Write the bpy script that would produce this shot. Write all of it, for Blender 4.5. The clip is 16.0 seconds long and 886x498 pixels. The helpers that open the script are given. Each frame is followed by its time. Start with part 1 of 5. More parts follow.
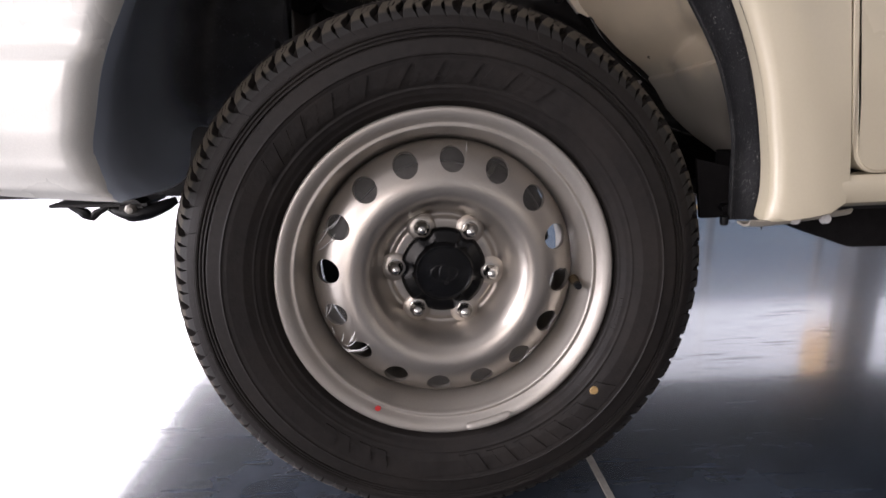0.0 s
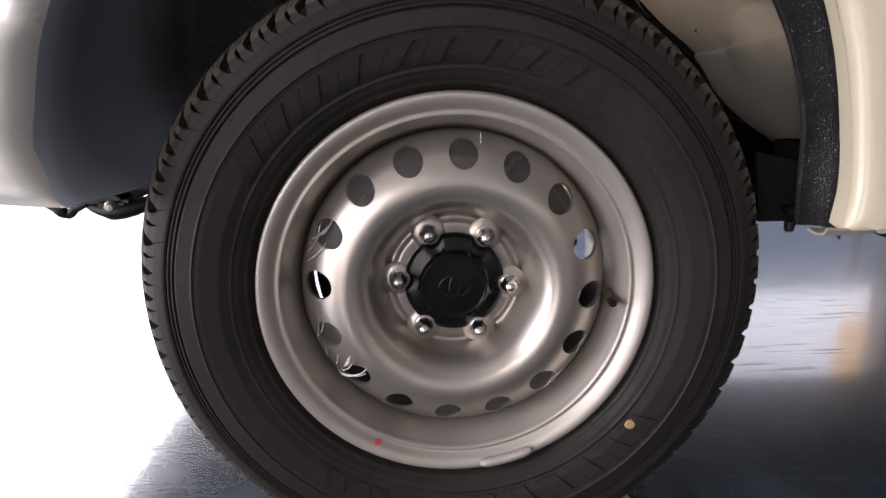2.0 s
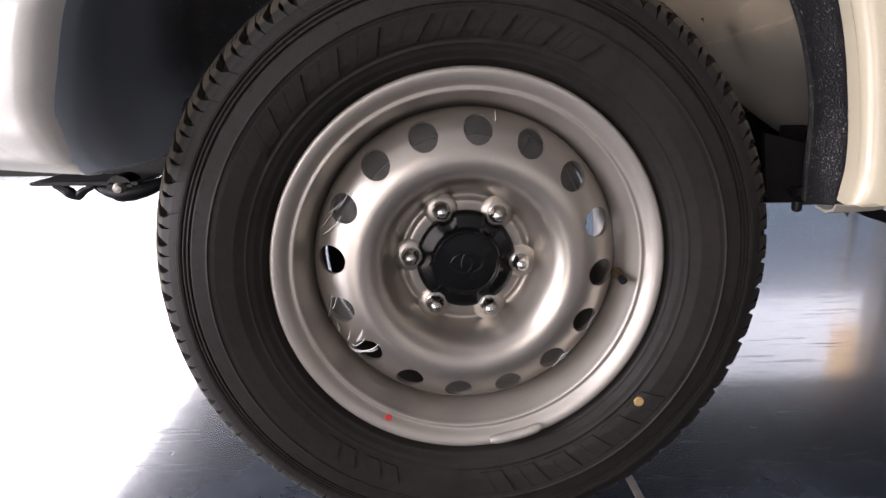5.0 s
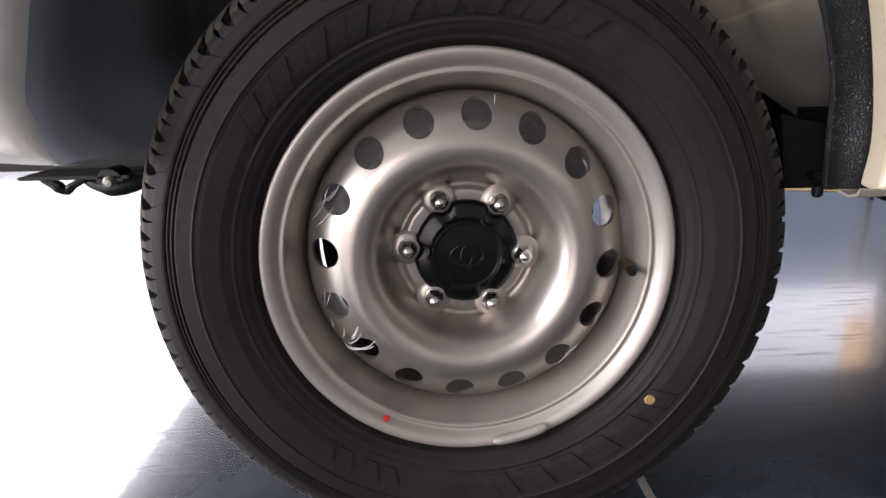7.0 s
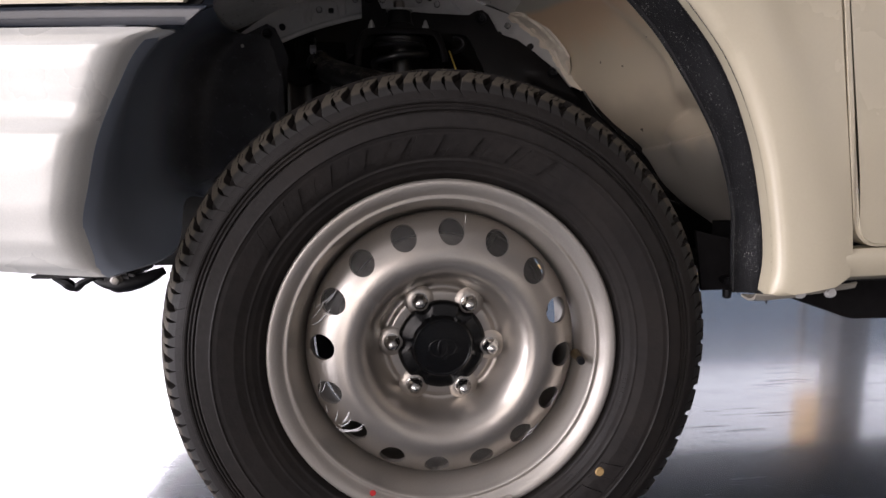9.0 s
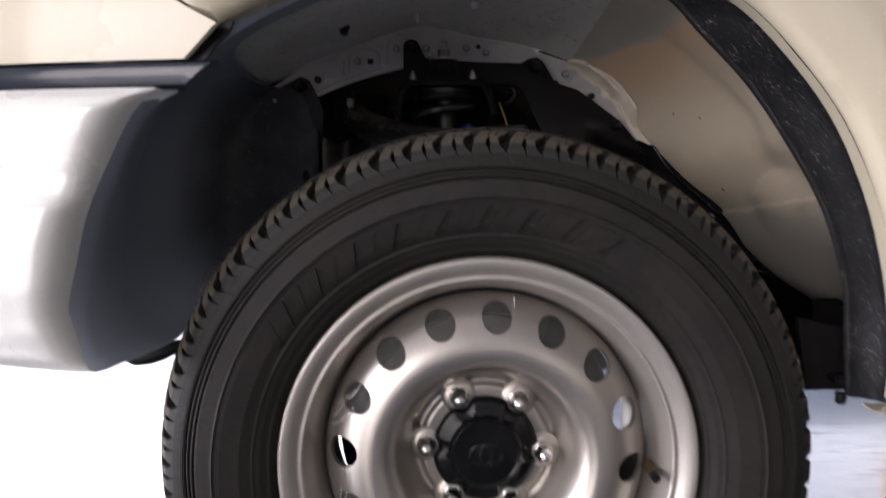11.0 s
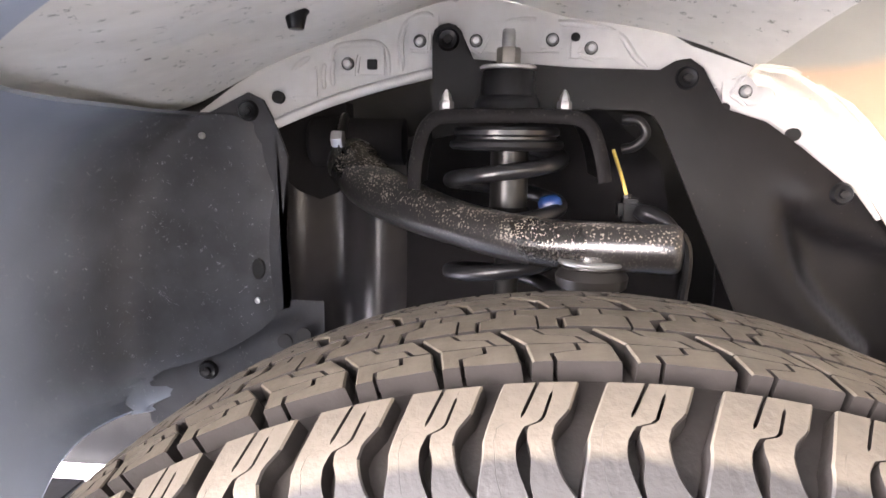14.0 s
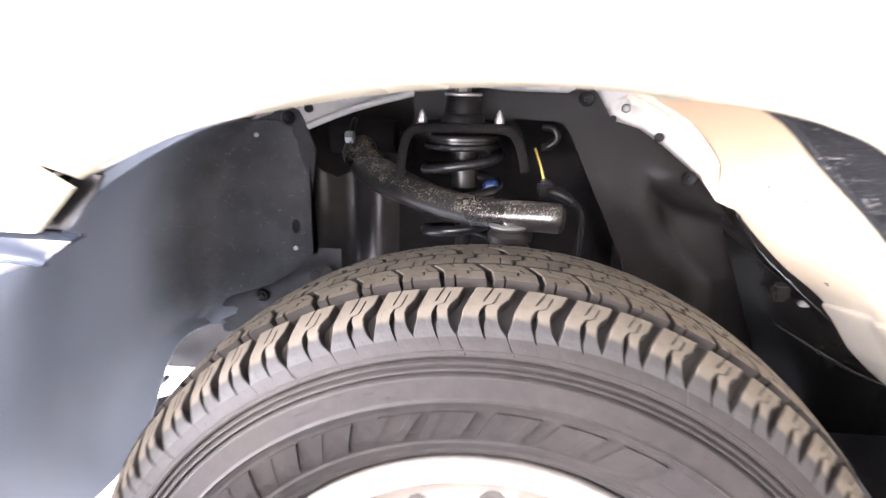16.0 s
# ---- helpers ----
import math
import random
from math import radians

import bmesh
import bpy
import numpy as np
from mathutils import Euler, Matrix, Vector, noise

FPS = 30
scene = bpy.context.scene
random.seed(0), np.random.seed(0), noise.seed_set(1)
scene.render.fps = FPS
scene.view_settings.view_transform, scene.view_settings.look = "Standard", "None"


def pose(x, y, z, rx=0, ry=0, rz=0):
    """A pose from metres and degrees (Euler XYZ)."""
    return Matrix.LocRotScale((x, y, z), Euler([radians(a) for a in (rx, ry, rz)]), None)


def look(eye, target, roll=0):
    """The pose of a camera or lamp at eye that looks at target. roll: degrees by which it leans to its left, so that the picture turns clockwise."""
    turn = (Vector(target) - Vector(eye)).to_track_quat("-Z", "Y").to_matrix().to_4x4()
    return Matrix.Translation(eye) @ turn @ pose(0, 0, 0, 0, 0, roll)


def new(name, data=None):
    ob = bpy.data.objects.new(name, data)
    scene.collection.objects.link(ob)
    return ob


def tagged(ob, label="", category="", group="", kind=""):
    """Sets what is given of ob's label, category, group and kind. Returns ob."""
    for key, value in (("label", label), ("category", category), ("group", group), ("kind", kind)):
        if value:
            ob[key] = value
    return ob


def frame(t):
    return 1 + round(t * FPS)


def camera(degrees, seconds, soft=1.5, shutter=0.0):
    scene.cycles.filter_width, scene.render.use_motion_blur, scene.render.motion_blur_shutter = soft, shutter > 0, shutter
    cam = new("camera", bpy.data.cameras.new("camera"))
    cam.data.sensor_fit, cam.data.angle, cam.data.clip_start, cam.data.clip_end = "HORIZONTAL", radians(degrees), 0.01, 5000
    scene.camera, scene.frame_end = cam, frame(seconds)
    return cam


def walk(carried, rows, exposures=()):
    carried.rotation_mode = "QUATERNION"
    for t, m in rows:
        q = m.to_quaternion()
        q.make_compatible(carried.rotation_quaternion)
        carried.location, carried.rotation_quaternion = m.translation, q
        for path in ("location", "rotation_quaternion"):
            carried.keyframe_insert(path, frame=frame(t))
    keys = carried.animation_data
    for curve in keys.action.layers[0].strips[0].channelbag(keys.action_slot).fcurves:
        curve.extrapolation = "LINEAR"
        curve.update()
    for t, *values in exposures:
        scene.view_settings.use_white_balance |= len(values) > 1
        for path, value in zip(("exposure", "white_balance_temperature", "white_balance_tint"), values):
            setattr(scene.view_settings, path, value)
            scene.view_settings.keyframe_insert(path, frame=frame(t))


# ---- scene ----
cam = camera(69.7, 16.0, shutter=0.5)
PATH = [
    (0, (-0.0680, -0.8940, 0.6220), (0.0790, 1.0400, 0.1340), -0.50),
    (0.5, (-0.0830, -0.8730, 0.6100), (0.0870, 1.0450, 0.0690), -0.40),
    (1, (-0.0760, -0.8400, 0.6030), (0.0900, 1.0630, 0.0110), 0.00),
    (1.5, (-0.0480, -0.7870, 0.6210), (0.0690, 1.1220, 0.0330), -0.40),
    (2, (-0.0420, -0.7590, 0.6220), (0.0310, 1.1650, 0.0800), -0.90),
    (2.5, (-0.0430, -0.7430, 0.6270), (0.0440, 1.1770, 0.0710), 0.00),
    (3, (-0.0470, -0.7280, 0.6220), (0.0330, 1.2050, 0.1150), 0.80),
    (3.5, (-0.0520, -0.7590, 0.5850), (0.0240, 1.1690, 0.0590), -0.70),
    (4, (-0.0670, -0.7990, 0.6050), (0.0420, 1.1120, 0.0240), 0.00),
    (6.5, (-0.0630, -0.7310, 0.5560), (-0.0010, 1.2270, 0.1520), -0.70),
    (7, (-0.0530, -0.7380, 0.5750), (0.0140, 1.1870, 0.0380), -1.00),
    (7.5, (-0.0870, -0.8290, 0.5970), (0.0250, 1.0890, 0.0430), -0.70),
    (8, (-0.0970, -0.8720, 0.6370), (0.1040, 1.0640, 0.1770), 0.00),
    (10.5, (-0.0600, -0.8100, 0.6250), (0.0840, 1.1720, 0.4040), -0.60),
    (11, (-0.0570, -0.7360, 0.6680), (-0.0350, 1.2560, 0.4960), -0.30),
    (11.5, (-0.0186, -0.6819, 0.7311), (-0.1297, 1.3126, 0.6290), -0.54),
    (12, (-0.0171, -0.5589, 0.7613), (-0.2328, 1.4222, 0.5999), -0.64),
    (12.5, (-0.0400, -0.4501, 0.7633), (-0.2812, 1.5320, 0.6528), -2.15),
    (13, (-0.0585, -0.3016, 0.7841), (-0.2269, 1.6789, 0.5646), 0.38),
    (13.5, (-0.0489, -0.2596, 0.8215), (-0.2198, 1.7169, 0.5677), 0.43),
    (14, (-0.0472, -0.2514, 0.8228), (-0.2201, 1.7093, 0.4681), 0.63),
    (14.5, (-0.0453, -0.2413, 0.8307), (-0.2098, 1.7089, 0.4188), 0.27),
    (15, (-0.0410, -0.2547, 0.8379), (-0.1929, 1.6911, 0.4014), 0.37),
    (15.5, (-0.0256, -0.3424, 0.8487), (-0.1675, 1.5926, 0.3654), 0.78),
    (16, (0.0140, -0.5027, 0.8930), (-0.1820, 1.4185, 0.3757), 0.70),
]
walk(cam, [(t, look(eye, target, roll)) for t, eye, target, roll in PATH], [(t, e, 6560 if t < 10.6 else 6580 if 12.8 < t < 15.2 else 6340, 23) for t, e in ((0, -0.8), (2, -0.72), (3.5, -0.5), (6.5, -0.65), (7.5, -0.85), (8, -1.05), (8.6, -0.95), (10.5, -0.65), (11.2, -0.45), (11.5, -0.1), (12, 0.2), (12.5, 1.2), (13, 2.05), (13.6, 2.85), (14.5, 3.15), (15, 3.2), (15.5, 3.3), (16, 2.95))])

# ---- light ----
world = bpy.data.worlds.new("sky")
scene.world = world
world.use_nodes = True
wn = world.node_tree
sky = wn.nodes.new("ShaderNodeTexSky")
sky.sky_type = "NISHITA"
sky.sun_disc = False
sky.sun_elevation = radians(38)
sky.sun_rotation = radians(300)
wn.links.new(sky.outputs[0], wn.nodes["Background"].inputs[0])
wn.nodes["Background"].inputs[1].default_value = 0.12


def area(name, place, target, w, h, watts, tint):
    data = bpy.data.lights.new(name, "AREA")
    data.shape, data.size, data.size_y, data.energy, data.color = "RECTANGLE", w, h, watts, tint
    ob = new(name, data)
    ob.matrix_world = look(place, target)
    return ob


area("front_window_light", (-5.8, -1.45, 1.7), (0, -0.70, 1.0), 3.8, 2.8, 800, (0.95, 0.98, 1.0))
area("far_window_light", (-3.1, 4.85, 2.8), (-3.1, 0, 2.8), 4.4, 3.0, 830, (0.95, 0.98, 1.0))
area("far_low_window_light", (-3.1, 4.85, 0.77), (-3.1, 0, 0.77), 4.4, 0.94, 58, (0.98, 0.97, 1.0))
area("far_side_window_light", (2.6, 4.85, 2.26), (2.6, 0, 2.26), 5.4, 1.60, 120, (0.90, 0.95, 1.0))
# Assumed warm fill from behind the camera; its source is unseen.
area("back_warm_fill_light", (2.9, -4.85, 1.3), (0.6, 0, 0.9), 4.6, 1.3, 22, (1.0, 0.87, 0.68))
area("back_corner_window_light", (-3.65, -4.85, 1.55), (-3.3, 0, 1.45), 3.4, 2.8, 255, (1.0, 0.965, 0.90))


# ---- materials ----
def material(name, base, rough, metal=0.0, grain=0.0, scale=40.0, bump=0.0, bump_scale=None, dark=None, rough_var=0.08, coat=0.0, stain=0.0, stain_scale=6.0, stain_color=None):
    """Base colour with fine grain, larger stains, uneven gloss and relief, in object space."""
    m = bpy.data.materials.new(name)
    m.use_nodes = True
    nt = m.node_tree
    b = nt.nodes["Principled BSDF"]
    tc = nt.nodes.new("ShaderNodeTexCoord")
    n1 = nt.nodes.new("ShaderNodeTexNoise")
    n1.inputs["Scale"].default_value, n1.inputs["Detail"].default_value = scale, 6
    n2 = nt.nodes.new("ShaderNodeTexNoise")
    n2.inputs["Scale"].default_value, n2.inputs["Detail"].default_value = stain_scale, 5
    for n in (n1, n2):
        nt.links.new(tc.outputs["Object"], n.inputs["Vector"])
    lo = dark or tuple(c * (1 - grain) for c in base)
    mix = nt.nodes.new("ShaderNodeMix")
    mix.data_type = "RGBA"
    mix.inputs["A"].default_value, mix.inputs["B"].default_value = (*lo, 1), (*base, 1)
    ramp = nt.nodes.new("ShaderNodeMapRange")
    ramp.inputs["From Min"].default_value, ramp.inputs["From Max"].default_value = 0.35, 0.65
    nt.links.new(n1.outputs["Fac"], ramp.inputs["Value"])
    nt.links.new(ramp.outputs["Result"], mix.inputs["Factor"])
    out = mix.outputs["Result"]
    if stain > 0:
        mix2 = nt.nodes.new("ShaderNodeMix")
        mix2.data_type = "RGBA"
        mix2.inputs["B"].default_value = (*(stain_color or tuple(c * 0.5 for c in base)), 1)
        r2 = nt.nodes.new("ShaderNodeMapRange")
        r2.inputs["From Min"].default_value, r2.inputs["From Max"].default_value = 0.48, 0.75
        r2.inputs["To Max"].default_value = stain
        nt.links.new(n2.outputs["Fac"], r2.inputs["Value"])
        nt.links.new(r2.outputs["Result"], mix2.inputs["Factor"])
        nt.links.new(out, mix2.inputs["A"])
        out = mix2.outputs["Result"]
    nt.links.new(out, b.inputs["Base Color"])
    rr = nt.nodes.new("ShaderNodeMapRange")
    rr.inputs["From Min"].default_value, rr.inputs["From Max"].default_value = 0.3, 0.7
    rr.inputs["To Min"].default_value, rr.inputs["To Max"].default_value = max(rough - rough_var, 0.02), min(rough + rough_var, 1)
    nt.links.new(n2.outputs["Fac"], rr.inputs["Value"])
    nt.links.new(rr.outputs["Result"], b.inputs["Roughness"])
    b.inputs["Metallic"].default_value = metal
    b.inputs["Coat Weight"].default_value = coat
    b.inputs["Coat Roughness"].default_value = 0.06
    if bump > 0:
        n3 = nt.nodes.new("ShaderNodeTexNoise")
        n3.inputs["Scale"].default_value, n3.inputs["Detail"].default_value = bump_scale or scale, 3
        nt.links.new(tc.outputs["Object"], n3.inputs["Vector"])
        bp = nt.nodes.new("ShaderNodeBump")
        bp.inputs["Strength"].default_value, bp.inputs["Distance"].default_value = bump, 0.002
        nt.links.new(n3.outputs["Fac"], bp.inputs["Height"])
        nt.links.new(bp.outputs["Normal"], b.inputs["Normal"])
    return m


def second_tone(m, other, x0, x1, axis="X", ragged=0.16):
    """Lets a second colour take over along one of the object's axes, with a ragged border."""
    nt = m.node_tree
    b = nt.nodes["Principled BSDF"]
    tc = nt.nodes.new("ShaderNodeTexCoord")
    sep = nt.nodes.new("ShaderNodeSeparateXYZ")
    nt.links.new(tc.outputs["Object"], sep.inputs[0])
    nz = nt.nodes.new("ShaderNodeTexNoise")
    nz.inputs["Scale"].default_value, nz.inputs["Detail"].default_value = 14, 4
    nt.links.new(tc.outputs["Object"], nz.inputs["Vector"])
    add = nt.nodes.new("ShaderNodeMath")
    add.operation = "MULTIPLY_ADD"
    add.inputs[1].default_value = ragged
    nt.links.new(nz.outputs["Fac"], add.inputs[0])
    nt.links.new(sep.outputs[axis], add.inputs[2])
    r = nt.nodes.new("ShaderNodeMapRange")
    r.interpolation_type = "SMOOTHSTEP"
    r.inputs["From Min"].default_value, r.inputs["From Max"].default_value = x0 + ragged / 2, x1 + ragged / 2
    nt.links.new(add.outputs[0], r.inputs["Value"])
    mix = nt.nodes.new("ShaderNodeMix")
    mix.data_type = "RGBA"
    mix.inputs["A"].default_value = (*other, 1)
    nt.links.new(b.inputs["Base Color"].links[0].from_socket, mix.inputs["B"])
    nt.links.new(r.outputs["Result"], mix.inputs["Factor"])
    nt.links.new(mix.outputs["Result"], b.inputs["Base Color"])
    return m


def speckled(name, base, speck, rough, scale, low, high, bump=0.6, metal=0.0, settle=False):
    """A dark coat with pale specks of dust or grit."""
    m = material(name, base, rough, metal, grain=0.3, scale=30, bump=0)
    nt = m.node_tree
    b = nt.nodes["Principled BSDF"]
    tc = nt.nodes.new("ShaderNodeTexCoord")
    v = nt.nodes.new("ShaderNodeTexNoise")
    v.inputs["Scale"].default_value, v.inputs["Detail"].default_value = scale, 2
    nt.links.new(tc.outputs["Object"], v.inputs["Vector"])
    big = nt.nodes.new("ShaderNodeTexNoise")
    big.inputs["Scale"].default_value = scale / 9
    nt.links.new(tc.outputs["Object"], big.inputs["Vector"])
    add = nt.nodes.new("ShaderNodeMath")
    add.operation = "MULTIPLY_ADD"
    add.inputs[1].default_value = 0.35
    nt.links.new(big.outputs["Fac"], add.inputs[0])
    nt.links.new(v.outputs["Fac"], add.inputs[2])
    r = nt.nodes.new("ShaderNodeMapRange")
    r.inputs["From Min"].default_value, r.inputs["From Max"].default_value = low, high
    nt.links.new(add.outputs[0], r.inputs["Value"])
    mix = nt.nodes.new("ShaderNodeMix")
    mix.data_type = "RGBA"
    old = b.inputs["Base Color"].links[0].from_socket
    nt.links.new(old, mix.inputs["A"])
    mix.inputs["B"].default_value = (*speck, 1)
    if settle:
        geo = nt.nodes.new("ShaderNodeNewGeometry")
        sep = nt.nodes.new("ShaderNodeSeparateXYZ")
        nt.links.new(geo.outputs["Normal"], sep.inputs[0])
        up = nt.nodes.new("ShaderNodeMapRange")
        up.inputs["From Min"].default_value, up.inputs["From Max"].default_value, up.inputs["To Min"].default_value = -0.05, 0.35, 0.10
        nt.links.new(sep.outputs["Z"], up.inputs["Value"])
        mul = nt.nodes.new("ShaderNodeMath")
        mul.operation = "MULTIPLY"
        nt.links.new(r.outputs["Result"], mul.inputs[0])
        nt.links.new(up.outputs["Result"], mul.inputs[1])
        nt.links.new(mul.outputs[0], mix.inputs["Factor"])
    else:
        nt.links.new(r.outputs["Result"], mix.inputs["Factor"])
    nt.links.new(mix.outputs["Result"], b.inputs["Base Color"])
    bp = nt.nodes.new("ShaderNodeBump")
    bp.inputs["Strength"].default_value, bp.inputs["Distance"].default_value = bump, 0.001
    nt.links.new(v.outputs["Fac"], bp.inputs["Height"])
    nt.links.new(bp.outputs["Normal"], b.inputs["Normal"])
    return m


def flecked(m, colour, scale, size, share):
    """Sparse small dark flecks of tar and dirt on a paint."""
    nt = m.node_tree
    b = nt.nodes["Principled BSDF"]
    tc = nt.nodes.new("ShaderNodeTexCoord")
    warp = nt.nodes.new("ShaderNodeTexNoise")
    warp.inputs["Scale"].default_value = scale * 4
    nt.links.new(tc.outputs["Object"], warp.inputs["Vector"])
    shift = nt.nodes.new("ShaderNodeVectorMath")
    shift.operation = "MULTIPLY_ADD"
    shift.inputs[1].default_value = (0.012,) * 3
    nt.links.new(warp.outputs["Color"], shift.inputs[0])
    nt.links.new(tc.outputs["Object"], shift.inputs[2])
    v = nt.nodes.new("ShaderNodeTexVoronoi")
    v.inputs["Scale"].default_value = scale
    nt.links.new(shift.outputs[0], v.inputs["Vector"])
    near = nt.nodes.new("ShaderNodeMath")
    near.operation = "LESS_THAN"
    near.inputs[1].default_value = size
    nt.links.new(v.outputs["Distance"], near.inputs[0])
    sep = nt.nodes.new("ShaderNodeSeparateXYZ")
    nt.links.new(v.outputs["Color"], sep.inputs[0])
    some = nt.nodes.new("ShaderNodeMath")
    some.operation = "LESS_THAN"
    some.inputs[1].default_value = share
    nt.links.new(sep.outputs["X"], some.inputs[0])
    both = nt.nodes.new("ShaderNodeMath")
    both.operation = "MULTIPLY"
    nt.links.new(near.outputs[0], both.inputs[0])
    nt.links.new(some.outputs[0], both.inputs[1])
    mix = nt.nodes.new("ShaderNodeMix")
    mix.data_type = "RGBA"
    nt.links.new(b.inputs["Base Color"].links[0].from_socket, mix.inputs["A"])
    mix.inputs["B"].default_value = (*colour, 1)
    nt.links.new(both.outputs[0], mix.inputs["Factor"])
    nt.links.new(mix.outputs["Result"], b.inputs["Base Color"])
    return m


PAINT = flecked(material("white_body_paint", (0.58, 0.515, 0.38), 0.26, grain=0.02, scale=300, coat=0.6, rough_var=0.04, stain=0.10, stain_scale=5, stain_color=(0.53, 0.47, 0.345)), (0.10, 0.08, 0.06), 16, 0.025, 0.5)
BUMPER = material("pearl_bumper_paint", (0.86, 0.85, 0.80), 0.26, metal=0.10, grain=0.05, scale=500, coat=0.7, rough_var=0.03, stain=0.12, stain_scale=4)
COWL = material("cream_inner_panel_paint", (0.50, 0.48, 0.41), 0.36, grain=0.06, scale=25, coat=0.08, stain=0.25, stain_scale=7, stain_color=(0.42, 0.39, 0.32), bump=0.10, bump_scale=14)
# Tones step down with height: grey, orange, beige, tan, darker grey.
COWL = second_tone(COWL, (0.68, 0.49, 0.32), 0.871, 0.880, "Z", 0.012)
COWL = second_tone(COWL, (0.61, 0.52, 0.385), 0.79, 0.872, "Z", 0.10)
COWL = second_tone(COWL, (0.47, 0.40, 0.30), 0.68, 0.76, "Z", 0.10)
COWL = flecked(second_tone(COWL, (0.31, 0.285, 0.24), 0.625, 0.665, "Z", 0.06), (0.04, 0.03, 0.025), 34, 0.07, 0.30)
PRIMER = material("grey_overspray_primer", (0.56, 0.555, 0.545), 0.45, grain=0.08, scale=60, stain=0.35, stain_scale=9, stain_color=(0.40, 0.37, 0.33), bump=0.12, bump_scale=90)
ROOFPAINT = flecked(material("dirty_grey_panel_paint", (0.76, 0.745, 0.70), 0.42, grain=0.08, scale=60, stain=0.5, stain_scale=7, stain_color=(0.44, 0.40, 0.33), bump=0.12, bump_scale=90), (0.10, 0.09, 0.08), 60, 0.10, 0.35)
ROOFPAINT = flecked(ROOFPAINT, (0.20, 0.21, 0.17), 150, 0.30, 0.10)
# Same plastic as the front liner, with the inner side's shade in its colour.
SHADELINER = speckled("shaded_blue_grey_liner_plastic", (0.052, 0.053, 0.058), (0.16, 0.16, 0.16), 0.55, 420, 0.87, 0.96, bump=0.08)
LITLINER = speckled("lit_blue_grey_liner_plastic_with_specks", (0.060, 0.062, 0.068), (0.22, 0.225, 0.235), 0.46, 620, 0.875, 0.95, bump=0.10)
# Hall and floor light is put into the liner's outer and lower colour.
LITLINER = second_tone(LITLINER, (0.280, 0.316, 0.375), 0.165, 0.300, "Y", 0.04)
LITLINER = second_tone(LITLINER, (0.400, 0.445, 0.515), 0.50, 0.62, "Z", 0.05)
# The pale flecks are dust of the liner's own.
LITLINER = flecked(LITLINER, (0.42, 0.44, 0.47), 190, 0.16, 0.12)
LITLINER.node_tree.nodes["Principled BSDF"].inputs["Specular IOR Level"].default_value = 0.22
SHADELINER.node_tree.nodes["Principled BSDF"].inputs["Specular IOR Level"].default_value = 0.25
SHEET = speckled("black_rubber_sheet", (0.0105, 0.0095, 0.0097), (0.12, 0.11, 0.10), 0.36, 300, 0.94, 1.0, bump=0.06)
SHEET.node_tree.nodes["Principled BSDF"].inputs["Specular IOR Level"].default_value = 0.18
UNDERCOAT = speckled("black_undercoat", (0.010, 0.010, 0.011), (0.19, 0.185, 0.17), 0.38, 430, 0.83, 0.91, bump=1.0)
# For black parts, and for recesses whose shade is put into the colour.
VOID = material("near_black_paint_with_shade", (0.0145, 0.0135, 0.0140), 0.85, grain=0.2, scale=60, rough_var=0.05)
VOID.node_tree.nodes["Principled BSDF"].inputs["Specular IOR Level"].default_value = 0.05
GLOSSBLACK = material("glossy_black_shield_plastic", (0.0035, 0.0035, 0.0035), 0.28, grain=0.2, scale=60, bump=0.35, bump_scale=22, rough_var=0.08)
GLOSSBLACK.node_tree.nodes["Principled BSDF"].inputs["Specular IOR Level"].default_value = 0.15
BRACKET = speckled("lightly_gritty_bracket_paint", (0.0125, 0.0115, 0.0118), (0.10, 0.095, 0.085), 0.48, 620, 0.80, 0.90, bump=0.15, settle=True)
RUBBER = material("tyre_rubber", (0.0185, 0.0160, 0.0148), 0.62, grain=0.25, scale=90, bump=0.15, bump_scale=220, stain=0.5, stain_scale=9, stain_color=(0.032, 0.026, 0.022), rough_var=0.08)
RUBBER.node_tree.nodes["Principled BSDF"].inputs["Specular IOR Level"].default_value = 0.24
TREAD = material("dusty_tread_rubber", (0.088, 0.074, 0.055), 0.70, grain=0.22, scale=120, bump=0.2, bump_scale=300, stain=0.5, stain_scale=14, stain_color=(0.080, 0.067, 0.053))


